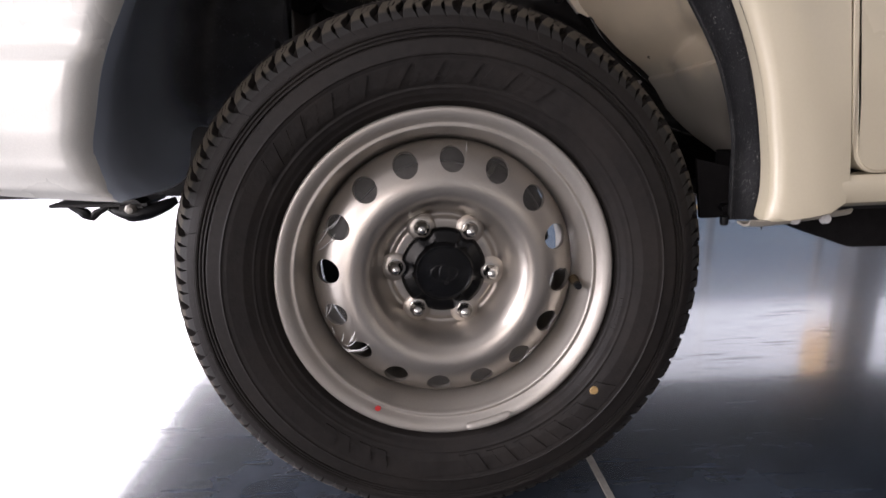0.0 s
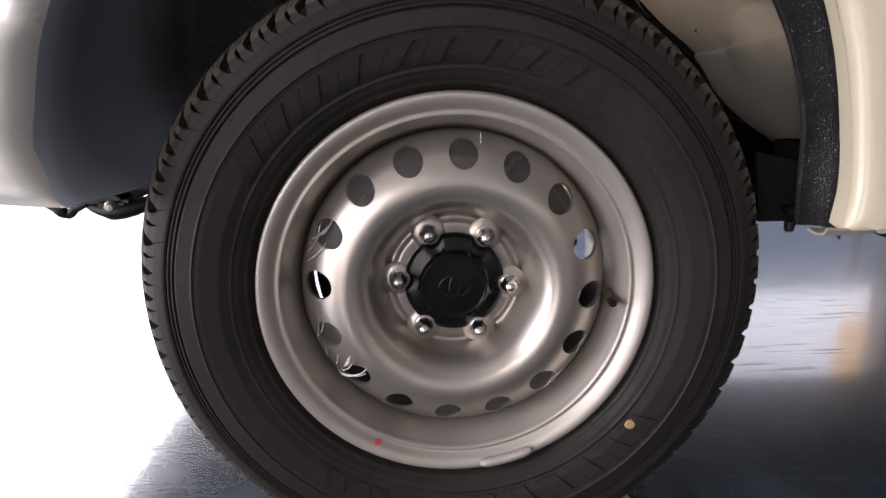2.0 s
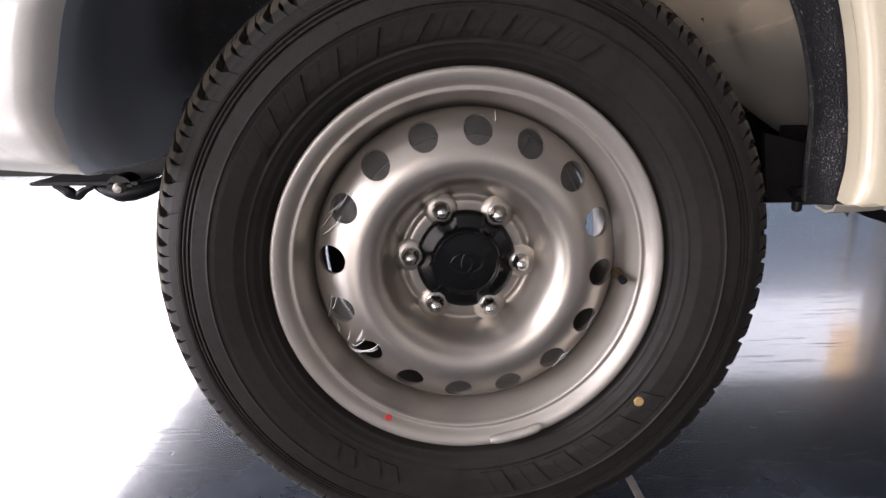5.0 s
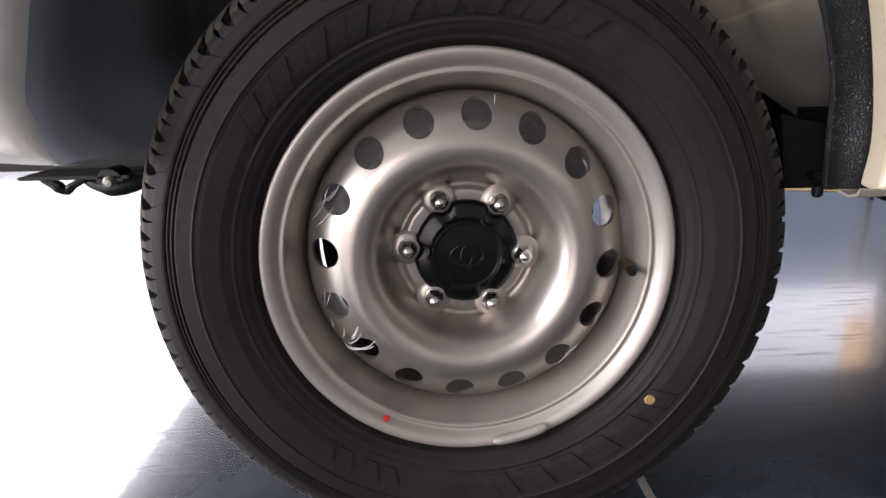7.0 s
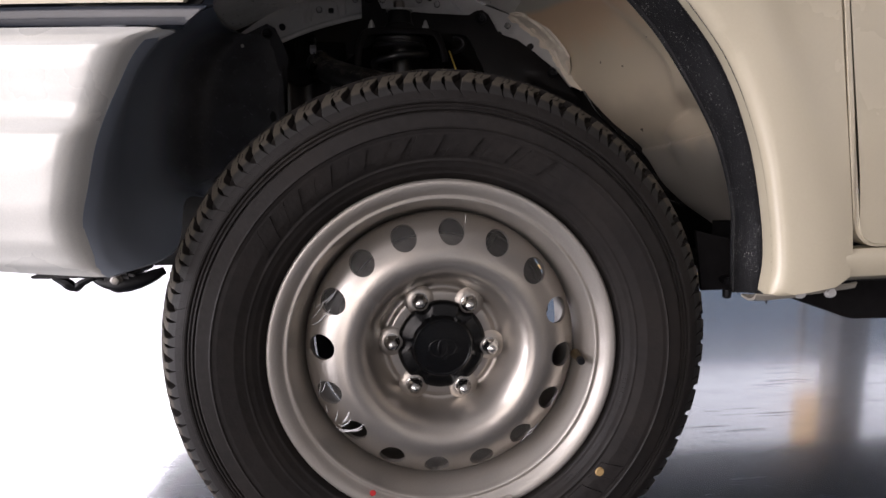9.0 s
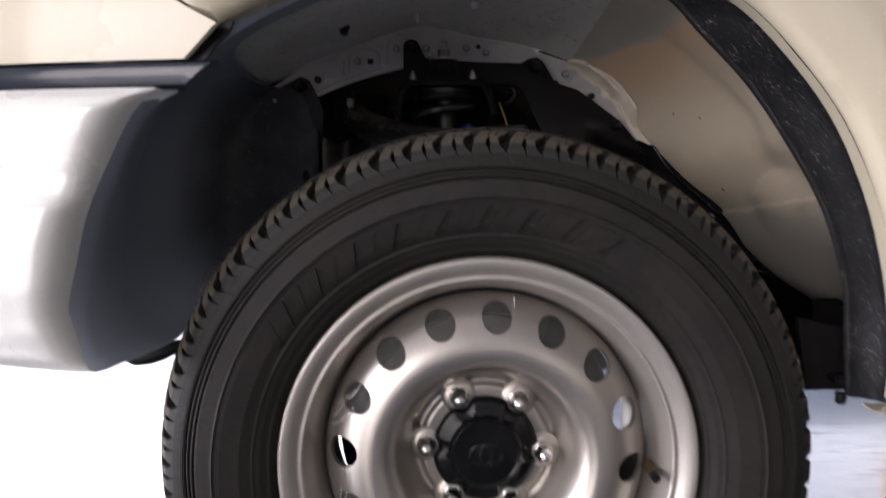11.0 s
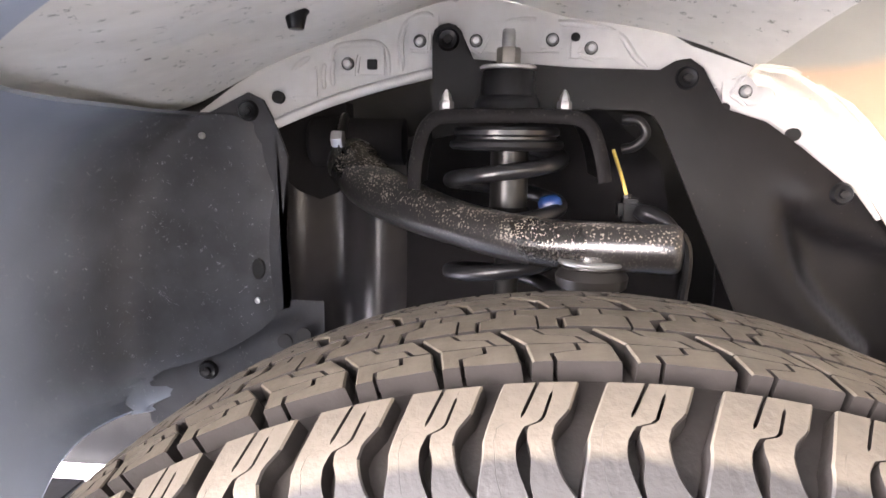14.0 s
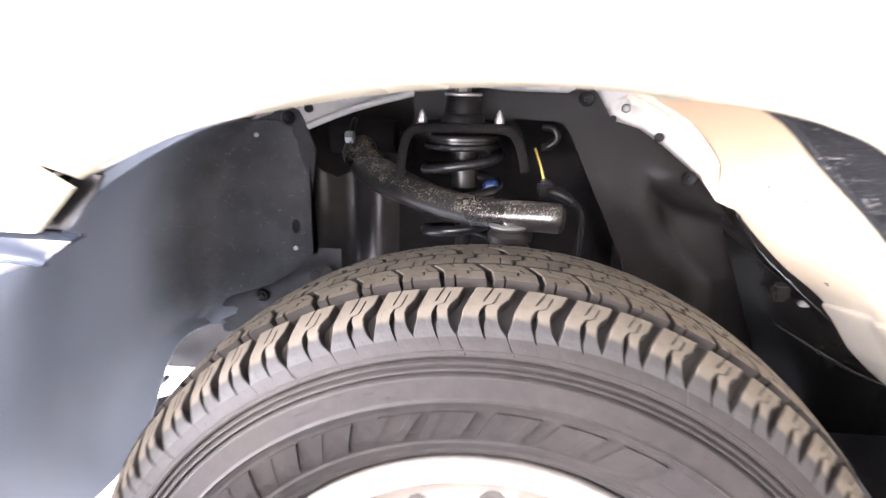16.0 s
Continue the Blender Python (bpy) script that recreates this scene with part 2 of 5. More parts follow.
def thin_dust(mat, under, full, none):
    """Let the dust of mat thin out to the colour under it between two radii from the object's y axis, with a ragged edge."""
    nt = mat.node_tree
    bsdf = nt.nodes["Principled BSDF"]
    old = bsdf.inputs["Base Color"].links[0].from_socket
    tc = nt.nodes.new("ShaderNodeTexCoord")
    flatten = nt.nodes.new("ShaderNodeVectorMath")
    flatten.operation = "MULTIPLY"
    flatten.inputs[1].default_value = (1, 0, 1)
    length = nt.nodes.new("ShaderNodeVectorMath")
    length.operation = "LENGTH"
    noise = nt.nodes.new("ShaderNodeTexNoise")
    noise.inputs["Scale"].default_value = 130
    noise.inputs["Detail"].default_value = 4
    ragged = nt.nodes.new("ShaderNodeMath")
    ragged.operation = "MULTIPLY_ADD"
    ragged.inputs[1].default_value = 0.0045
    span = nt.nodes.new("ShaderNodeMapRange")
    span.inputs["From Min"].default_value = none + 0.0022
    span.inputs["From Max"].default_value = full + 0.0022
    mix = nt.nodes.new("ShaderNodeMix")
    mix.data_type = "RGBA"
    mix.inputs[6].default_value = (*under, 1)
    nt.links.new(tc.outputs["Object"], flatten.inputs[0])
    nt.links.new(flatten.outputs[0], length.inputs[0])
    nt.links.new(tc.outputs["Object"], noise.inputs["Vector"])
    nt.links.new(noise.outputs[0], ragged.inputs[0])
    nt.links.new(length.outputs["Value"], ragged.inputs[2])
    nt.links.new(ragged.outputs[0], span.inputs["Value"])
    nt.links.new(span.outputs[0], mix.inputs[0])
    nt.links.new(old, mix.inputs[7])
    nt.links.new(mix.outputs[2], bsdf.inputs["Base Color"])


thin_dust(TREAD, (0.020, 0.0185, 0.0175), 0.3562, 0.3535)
STEEL = material("silver_wheel_paint", (0.455, 0.425, 0.385), 0.47, metal=0.65, grain=0.06, scale=500, bump=0.06, bump_scale=400, stain=0.35, stain_scale=14, stain_color=(0.38, 0.33, 0.27), rough_var=0.06)
DISC = material("satin_silver_disc_paint", (0.445, 0.410, 0.368), 0.34, metal=0.82, grain=0.05, scale=500, bump=0.05, bump_scale=400, stain=0.35, stain_scale=14, stain_color=(0.40, 0.35, 0.29), rough_var=0.05)
CHROME = material("chrome_plate", (0.50, 0.49, 0.47), 0.20, metal=1.0, grain=0.05, scale=60, rough_var=0.04)
ZINC = material("zinc_hardware", (0.55, 0.55, 0.54), 0.35, metal=0.9, grain=0.15, scale=90, rough_var=0.1)
CAPBLACK = material("black_cap_plastic", (0.010, 0.010, 0.011), 0.30, grain=0.2, scale=200, rough_var=0.06)
HUBCAP = material("glossy_black_hub_plastic", (0.0035, 0.0035, 0.0038), 0.24, grain=0.2, scale=200, rough_var=0.05)
HUBCAP.node_tree.nodes["Principled BSDF"].inputs["Specular IOR Level"].default_value = 0.26
CAPBLACK.node_tree.nodes["Principled BSDF"].inputs["Specular IOR Level"].default_value = 0.20
BRACKET.node_tree.nodes["Principled BSDF"].inputs["Specular IOR Level"].default_value = 0.07
BLACK = material("black_chassis_paint", (0.008, 0.008, 0.009), 0.38, grain=0.3, scale=50, stain=0.4, stain_scale=12, stain_color=(0.020, 0.018, 0.017), bump=0.2, bump_scale=60)
ARM = speckled("gritty_black_arm_paint", (0.013, 0.0118, 0.0112), (0.30, 0.265, 0.225), 0.27, 560, 0.755, 0.815, bump=0.10, settle=True)
BLACK.node_tree.nodes["Principled BSDF"].inputs["Specular IOR Level"].default_value = 0.28
POST = material("dusty_black_apron_paint", (0.032, 0.0285, 0.0285), 0.40, grain=0.3, scale=40, stain=0.4, stain_scale=9, stain_color=(0.026, 0.023, 0.022), bump=0.1, bump_scale=70)
DAMPER = material("dark_damper_paint", (0.02, 0.019, 0.018), 0.30, metal=0.4, grain=0.2, scale=60)
SPRING = material("glossy_black_spring", (0.011, 0.011, 0.012), 0.28, grain=0.2, scale=60)
NUTBRASS = material("dull_zinc_nut", (0.30, 0.28, 0.25), 0.42, metal=0.85, grain=0.2, scale=90, rough_var=0.1)
BOOT = material("dull_brown_rubber_boot", (0.014, 0.0122, 0.0108), 0.42, grain=0.3, scale=60)
BLUE = material("blue_plastic", (0.005, 0.024, 0.095), 0.35, grain=0.1, scale=60)
YELLOW = material("yellow_tag", (0.75, 0.55, 0.12), 0.5, grain=0.1, scale=60)
SEALANT = material("cream_seam_sealant", (0.78, 0.70, 0.58), 0.5, grain=0.08, scale=40, bump=0.5, bump_scale=45)
# Solid near-black in place of the shade inside holes and gaps.
HOLE = material("dark_hole_fill", (0.006, 0.006, 0.006), 0.7, grain=0.2, scale=60)
BRAKE = material("dull_cast_iron", (0.20, 0.185, 0.17), 0.5, metal=0.6, grain=0.3, scale=60, stain=0.6, stain_scale=20, stain_color=(0.06, 0.045, 0.035))
RED = material("red_paint_mark", (0.50, 0.03, 0.03), 0.5, grain=0.1, scale=200)
OCHRE = material("ochre_paint_mark", (0.50, 0.33, 0.14), 0.6, grain=0.2, scale=200)
LEAD = material("painted_lead", (0.44, 0.41, 0.37), 0.45, metal=0.4, grain=0.1, scale=200)
BRASS = material("dull_brass", (0.22, 0.16, 0.09), 0.4, metal=0.8, grain=0.2, scale=200)
TRIM = material("dark_glossy_trim", (0.02, 0.025, 0.035), 0.12, grain=0.1, scale=60)
FLOOR = material("glossy_grey_floor_paint", (0.046, 0.059, 0.080), 0.25, grain=0.35, scale=11, bump=0.05, bump_scale=60, stain=0.5, stain_scale=3.4, stain_color=(0.085, 0.106, 0.138), rough_var=0.02)
FLOOR.node_tree.nodes["Principled BSDF"].inputs["Specular IOR Level"].default_value = 0.65


def scuffed(mat, weight, rough):
    """A varnish over mat, dulled along fine scuffs that run two ways."""
    nt = mat.node_tree
    b = nt.nodes["Principled BSDF"]
    b.inputs["Coat Roughness"].default_value = rough
    tc = nt.nodes.new("ShaderNodeTexCoord")
    last = None
    for turn, wide, low in ((4, 3.4, 0.565), (-38, 4.5, 0.61)):
        mp = nt.nodes.new("ShaderNodeMapping")
        mp.inputs["Rotation"].default_value = (0, 0, radians(turn))
        mp.inputs["Scale"].default_value = (wide, wide * 11, 1)
        nz = nt.nodes.new("ShaderNodeTexNoise")
        nz.inputs["Scale"].default_value, nz.inputs["Detail"].default_value = 1.6, 7
        nz.inputs["Roughness"].default_value = 0.68
        span = nt.nodes.new("ShaderNodeMapRange")
        span.inputs["From Min"].default_value, span.inputs["From Max"].default_value = low, low + 0.07
        span.inputs["To Min"].default_value, span.inputs["To Max"].default_value = 1.0, 0.15
        nt.links.new(tc.outputs["Object"], mp.inputs["Vector"])
        nt.links.new(mp.outputs["Vector"], nz.inputs["Vector"])
        nt.links.new(nz.outputs["Fac"], span.inputs["Value"])
        mul = nt.nodes.new("ShaderNodeMath")
        mul.operation = "MULTIPLY"
        mul.inputs[1].default_value = weight
        nt.links.new(span.outputs["Result"], mul.inputs[0])
        if last is not None:
            nt.links.new(last.outputs[0], mul.inputs[1])
        last = mul
    nt.links.new(last.outputs[0], b.inputs["Coat Weight"])


scuffed(FLOOR, 0.9, 0.10)
JOINT = material("pale_joint_filler", (0.42, 0.40, 0.36), 0.5, grain=0.2, scale=60)
LINE = material("yellow_floor_marking", (0.62, 0.40, 0.12), 0.4, grain=0.15, scale=20)
WALL = material("white_wall_paint", (0.50, 0.49, 0.47), 0.7, grain=0.04, scale=8, stain=0.15, stain_scale=1.2)
GREYWALL = material("grey_wall_paint", (0.17, 0.17, 0.175), 0.7, grain=0.06, scale=8, stain=0.15, stain_scale=1.2)
CEIL = material("white_ceiling_paint", (0.38, 0.38, 0.38), 0.8, grain=0.04, scale=8)
FRAME = material("grey_window_aluminium", (0.30, 0.31, 0.32), 0.4, metal=0.7, grain=0.08, scale=40)

FILM = bpy.data.materials.new("clear_film")
FILM.use_nodes = True
_b = FILM.node_tree.nodes["Principled BSDF"]
_b.inputs["Base Color"].default_value = (0.95, 0.95, 0.95, 1)
_b.inputs["Roughness"].default_value = 0.18
_b.inputs["Alpha"].default_value = 0.45
HAZE = material("clear_film_over_hole", (0.80, 0.77, 0.72), 0.22, grain=0.1, scale=60)
_b = HAZE.node_tree.nodes["Principled BSDF"]
_b.inputs["Alpha"].default_value = 0.07
BLIND = bpy.data.materials.new("orange_blind_cloth")
BLIND.use_nodes = True
_b = BLIND.node_tree.nodes["Principled BSDF"]
_b.inputs["Base Color"].default_value = (0.75, 0.42, 0.16, 1)
_b.inputs["Roughness"].default_value = 0.9
_b.inputs["Subsurface Weight"].default_value = 0.0
_t = BLIND.node_tree.nodes.new("ShaderNodeBsdfTranslucent")
_t.inputs["Color"].default_value = (1.0, 0.80, 0.56, 1)
BLIND.node_tree.links.new(_t.outputs[0], BLIND.node_tree.nodes["Material Output"].inputs["Surface"])
GLASS = bpy.data.materials.new("window_glass")
GLASS.use_nodes = True
_b = GLASS.node_tree.nodes["Principled BSDF"]
_b.inputs["Base Color"].default_value = (0.97, 0.98, 0.98, 1)
_b.inputs["Roughness"].default_value = 0.02
_b.inputs["Transmission Weight"].default_value = 1.0
_b.inputs["IOR"].default_value = 1.45


# ---- building helpers ----
def spline(points, n):
    """n points along a smooth curve through the given ones, evenly by length."""
    p = [Vector(q) for q in points]
    p = [p[0] * 2 - p[1]] + p + [p[-1] * 2 - p[-2]]
    fine = []
    for a, b, c, d in zip(p, p[1:], p[2:], p[3:]):
        for k in range(16):
            t = k / 16
            fine.append(0.5 * ((2 * b) + (c - a) * t + (2 * a - 5 * b + 4 * c - d) * t * t + (3 * b - a - 3 * c + d) * t ** 3))
    fine.append(p[-2])
    run = [0.0]
    for a, b in zip(fine, fine[1:]):
        run.append(run[-1] + (b - a).length)
    out, j = [], 0
    for i in range(n):
        want = run[-1] * i / (n - 1)
        while j < len(run) - 2 and run[j + 1] < want:
            j += 1
        f = (want - run[j]) / max(run[j + 1] - run[j], 1e-9)
        out.append(fine[j].lerp(fine[j + 1], min(max(f, 0), 1)))
    return out


def grid(rows, close_u=False, close_v=False, bm=None):
    bm = bm or bmesh.new()
    vs = [[bm.verts.new(p) for p in row] for row in rows]
    nr, nc = len(vs), len(vs[0])
    for i in range(nr if close_u else nr - 1):
        for j in range(nc if close_v else nc - 1):
            a, b, c, d = vs[i][j], vs[i][(j + 1) % nc], vs[(i + 1) % nr][(j + 1) % nc], vs[(i + 1) % nr][j]
            bm.faces.new((a, b, c, d))
    return bm


def thick(bm, t):
    """Gives a sheet its thickness, both sides of it kept."""
    bmesh.ops.recalc_face_normals(bm, faces=bm.faces[:])
    bmesh.ops.solidify(bm, geom=bm.faces[:], thickness=t)
    return bm


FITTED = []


def view_fitted(p):
    """Reshapes body panels to fit the camera's view, from arch lip to inner apron."""
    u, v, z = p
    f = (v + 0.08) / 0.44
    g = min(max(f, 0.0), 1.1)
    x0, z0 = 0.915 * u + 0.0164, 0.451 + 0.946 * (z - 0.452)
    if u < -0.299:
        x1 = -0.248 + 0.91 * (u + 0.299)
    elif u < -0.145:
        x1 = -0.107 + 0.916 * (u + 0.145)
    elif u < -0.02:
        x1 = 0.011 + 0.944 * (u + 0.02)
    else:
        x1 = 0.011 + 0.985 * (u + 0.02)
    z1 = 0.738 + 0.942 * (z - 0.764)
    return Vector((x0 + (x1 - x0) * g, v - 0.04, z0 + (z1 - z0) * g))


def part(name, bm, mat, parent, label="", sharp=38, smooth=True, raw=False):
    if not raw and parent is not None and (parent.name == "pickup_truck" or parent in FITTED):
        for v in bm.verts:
            v.co = view_fitted(v.co)
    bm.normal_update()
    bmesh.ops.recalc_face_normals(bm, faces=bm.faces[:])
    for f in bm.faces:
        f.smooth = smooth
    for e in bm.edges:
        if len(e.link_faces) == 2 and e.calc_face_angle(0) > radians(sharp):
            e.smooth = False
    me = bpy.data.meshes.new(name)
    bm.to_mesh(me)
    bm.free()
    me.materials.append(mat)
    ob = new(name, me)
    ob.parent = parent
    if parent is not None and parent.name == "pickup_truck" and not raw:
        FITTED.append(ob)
    if label:
        tagged(ob, label)
    return ob


def lathe(profile, n=128, centre=(0, 0, 0), axis="y", bm=None, closed=False):
    """Turns (along, radius) points round an axis."""
    rows = []
    for y, r in profile:
        row = []
        for k in range(n):
            a = 2 * math.pi * k / n
            c, s = r * math.cos(a), r * math.sin(a)
            p = {"y": (c, y, s), "z": (c, s, y), "x": (y, c, s)}[axis]
            row.append(Vector(p) + Vector(centre))
        rows.append(row)
    return grid(rows, close_u=closed, close_v=True, bm=bm)


def capped(profile, n=24, centre=(0, 0, 0), axis="y", bm=None):
    """A turned solid: the profile runs from axis to axis."""
    prof = [(y, max(r, 0.00005)) for y, r in profile]
    return lathe(prof, n, centre, axis, bm)


def box(bm, lo, hi, bevel=0.0):
    b = bmesh.new()
    bmesh.ops.create_cube(b, size=1)
    for v in b.verts:
        v.co = Vector([(l + h) / 2 + c * (h - l) for c, l, h in zip(v.co, lo, hi)])
    if bevel:
        bmesh.ops.bevel(b, geom=b.edges[:], offset=bevel, segments=2, affect="EDGES")
    me = bpy.data.meshes.new("tmp")
    b.to_mesh(me)
    b.free()
    bm.from_mesh(me)
    bpy.data.meshes.remove(me)
    return bm


def tube(points, radius, n=16, bm=None, caps=True):
    """A round bar along points; radius a number or one for each point."""
    pts = [Vector(p) for p in points]
    rad = radius if isinstance(radius, (list, tuple)) else [radius] * len(pts)
    rows, up = [], None
    for i, p in enumerate(pts):
        d = (pts[min(i + 1, len(pts) - 1)] - pts[max(i - 1, 0)]).normalized()
        if up is None:
            up = d.orthogonal().normalized()
        up = (up - d * up.dot(d)).normalized()
        side = d.cross(up)
        rows.append([p + (up * math.cos(2 * math.pi * k / n) + side * math.sin(2 * math.pi * k / n)) * rad[i] for k in range(n)])
    bm = grid(rows, close_v=True, bm=bm)
    if caps:
        bm.verts.ensure_lookup_table()
        m = len(bm.verts)
        bm.faces.new([bm.verts[m - n * len(pts) + k] for k in range(n)])
        bm.faces.new([bm.verts[m - n + k] for k in range(n)])
    return bm


def plate(outline, v, t, bm=None, bevel=0.0):
    """A flat sheet with an outline of (u, z), its face at depth v, t thick."""
    b = bmesh.new()
    f = b.faces.new([b.verts.new((u, v, z)) for u, z in outline])
    bmesh.ops.triangulate(b, faces=[f], quad_method="BEAUTY", ngon_method="EAR_CLIP")
    r = bmesh.ops.extrude_face_region(b, geom=b.faces[:])
    bmesh.ops.translate(b, verts=[g for g in r["geom"] if isinstance(g, bmesh.types.BMVert)], vec=(0, t, 0))
    if bm is None:
        return b
    me = bpy.data.meshes.new("tmp")
    b.to_mesh(me)
    b.free()
    bm.from_mesh(me)
    bpy.data.meshes.remove(me)
    return bm


def along(curve, x, axis=0, want=2):
    """Reads a polyline: its value 'want' at the place x on 'axis'."""
    for a, b in zip(curve, curve[1:]):
        if min(a[axis], b[axis]) <= x <= max(a[axis], b[axis]) and a[axis] != b[axis]:
            f = (x - a[axis]) / (b[axis] - a[axis])
            return a[want] + f * (b[want] - a[want])
    return curve[0][want] if abs(x - curve[0][axis]) < abs(x - curve[-1][axis]) else curve[-1][want]


# ---- the hall ----
def setting(name, bm, mat, label):
    return tagged(part(name, bm, mat, None, smooth=False), label, name.split("_")[0], kind="structure")


def wall_with_openings(name, holes, h, length, place, turn, label):
    """A wall 0.2 m thick along local x, made of butted pieces round openings (x0, x1, z0, z1) given from one end to the other."""
    bm = bmesh.new()
    at = -length / 2
    for x0, x1, z0, z1 in holes:
        box(bm, (at, 0, 0), (x0, 0.2, h))
        box(bm, (x0, 0, 0), (x1, 0.2, z0))
        box(bm, (x0, 0, z1), (x1, 0.2, h))
        at = x1
    box(bm, (at, 0, 0), (length / 2, 0.2, h))
    ob = setting(name, bm, WALL, label)
    ob.matrix_basis = pose(*place, 0, 0, turn)
    return ob


def window(name, x0, x1, z0, z1, bars, place, turn, label):
    root = tagged(new(name), label, "window", kind="structure")
    root.matrix_basis = pose(*place, 0, 0, turn)
    bm = bmesh.new()
    for lo, hi in (((x0, 0.05, z0), (x1, 0.13, z0 + 0.06)), ((x0, 0.05, z1 - 0.06), (x1, 0.13, z1)), ((x0, 0.05, z0 + 0.06), (x0 + 0.06, 0.13, z1 - 0.06)), ((x1 - 0.06, 0.05, z0 + 0.06), (x1, 0.13, z1 - 0.06))):
        box(bm, lo, hi, 0.004)
    part("window_frame", bm, FRAME, root)
    step = (x1 - x0) / bars
    for i in range(1, bars):
        bm = box(bmesh.new(), (x0 + step * i - 0.03, 0.055, z0 + 0.06), (x0 + step * i + 0.03, 0.125, z1 - 0.06), 0.004)
        part("mullion", bm, FRAME, root)
    for i in range(bars):
        bm = box(bmesh.new(), (x0 + step * i + 0.035, 0.085, z0 + 0.06), (x0 + step * (i + 1) - 0.035, 0.091, z1 - 0.06))
        ob = part("pane", bm, GLASS, root)
        ob.visible_shadow = False


ground = setting("ground", box(bmesh.new(), (-400, -400, -0.4), (400, 400, -0.2)), JOINT, "pale concrete ground outside the hall")
floor = setting("floor", box(bmesh.new(), (-6.2, -5.2, -0.2), (6.2, 5.2, 0)), FLOOR, "glossy grey painted workshop floor with scuffs")
joint = part("joint", box(bmesh.new(), (0.249, -3.5, 0.0), (0.262, 1.4, 0.0025), 0.001), JOINT, floor, "pale filled joint line")
mark = part("marking", box(bmesh.new(), (-4.5, -0.06, 0.0), (4.5, 0.06, 0.003), 0.001), LINE, floor, "yellow painted line")
mark.matrix_basis = pose(0.0, 2.86, 0, 0, 0, -19)
TALL = 5.0
wall_with_openings("wall_far", [(-5.4, -0.75, 0.25, 4.4), (-0.45, 5.4, 0.25, 3.08)], TALL, 12.4, (0, 5, 0), 0, "white plastered wall with two long windows")
window("window_1", -5.4, -0.75, 0.25, 4.4, 4, (0, 5, 0), 0, "tall bright window with grey frames")
window("window_4", -0.45, 5.4, 0.25, 3.08, 5, (0, 5, 0), 0, "long bright window band with grey frames")
wall_with_openings("wall_back", [(-5.4, 1.5, 0.6, 2.0), (1.9, 5.4, 0.1, 3.0)], TALL, 12.4, (0, -5, 0), 180, "white plastered wall with a wide window and a glazed bay")
window("window_2", -5.4, 1.5, 0.6, 2.0, 5, (0, -5, 0), 180, "wide window with grey frames")
window("window_5", 1.9, 5.4, 0.1, 3.0, 3, (0, -5, 0), 180, "tall glazed bay with grey frames")
wall_with_openings("wall_front", [(-3.4, 4.4, 0.05, 3.1)], TALL, 10.0, (-6, 0, 0), 90, "white wall with a tall glazed front")
window("window_3", -3.4, 4.4, 0.05, 3.1, 5, (-6, 0, 0), 90, "tall glazed shop front")
# Unseen wall, kept dark so that little light bounces onto the tyre's right.
setting("wall_rear", box(bmesh.new(), (6.0, -5, 0), (6.2, 5, TALL)), GREYWALL, "plain grey plastered wall")
setting("pillar", box(bmesh.new(), (4.24, 4.55, 0), (4.54, 4.80, TALL), 0.01), FRAME, "dark grey square pillar before the window")
setting("blind", box(bmesh.new(), (3.92, 4.70, 1.70), (4.20, 4.704, 3.05)), BLIND, "narrow translucent orange blind before the window")
setting("ceiling", box(bmesh.new(), (-6.2, -5.2, TALL), (6.2, 5.2, TALL + 0.2)), CEIL, "plain white ceiling")

# ---- the truck ----
truck = tagged(new("pickup_truck"), "white pickup truck with steel wheels parked on grey floor", "truck")
HUB = 0.367

# arch lip of the fender, front to rear, as (u, z); it lies 80 mm outside the hub line
LIP = [(-0.301, 0.850), (-0.245, 0.875), (-0.195, 0.890), (-0.130, 0.903), (-0.060, 0.912), (0.020, 0.915), (0.115, 0.908), (0.190, 0.895), (0.250, 0.866), (0.314, 0.803), (0.360, 0.740), (0.398, 0.655), (0.420, 0.570), (0.430, 0.500), (0.426, 0.452)]
lip = spline([(u, -0.08, z) for u, z in LIP], 90)


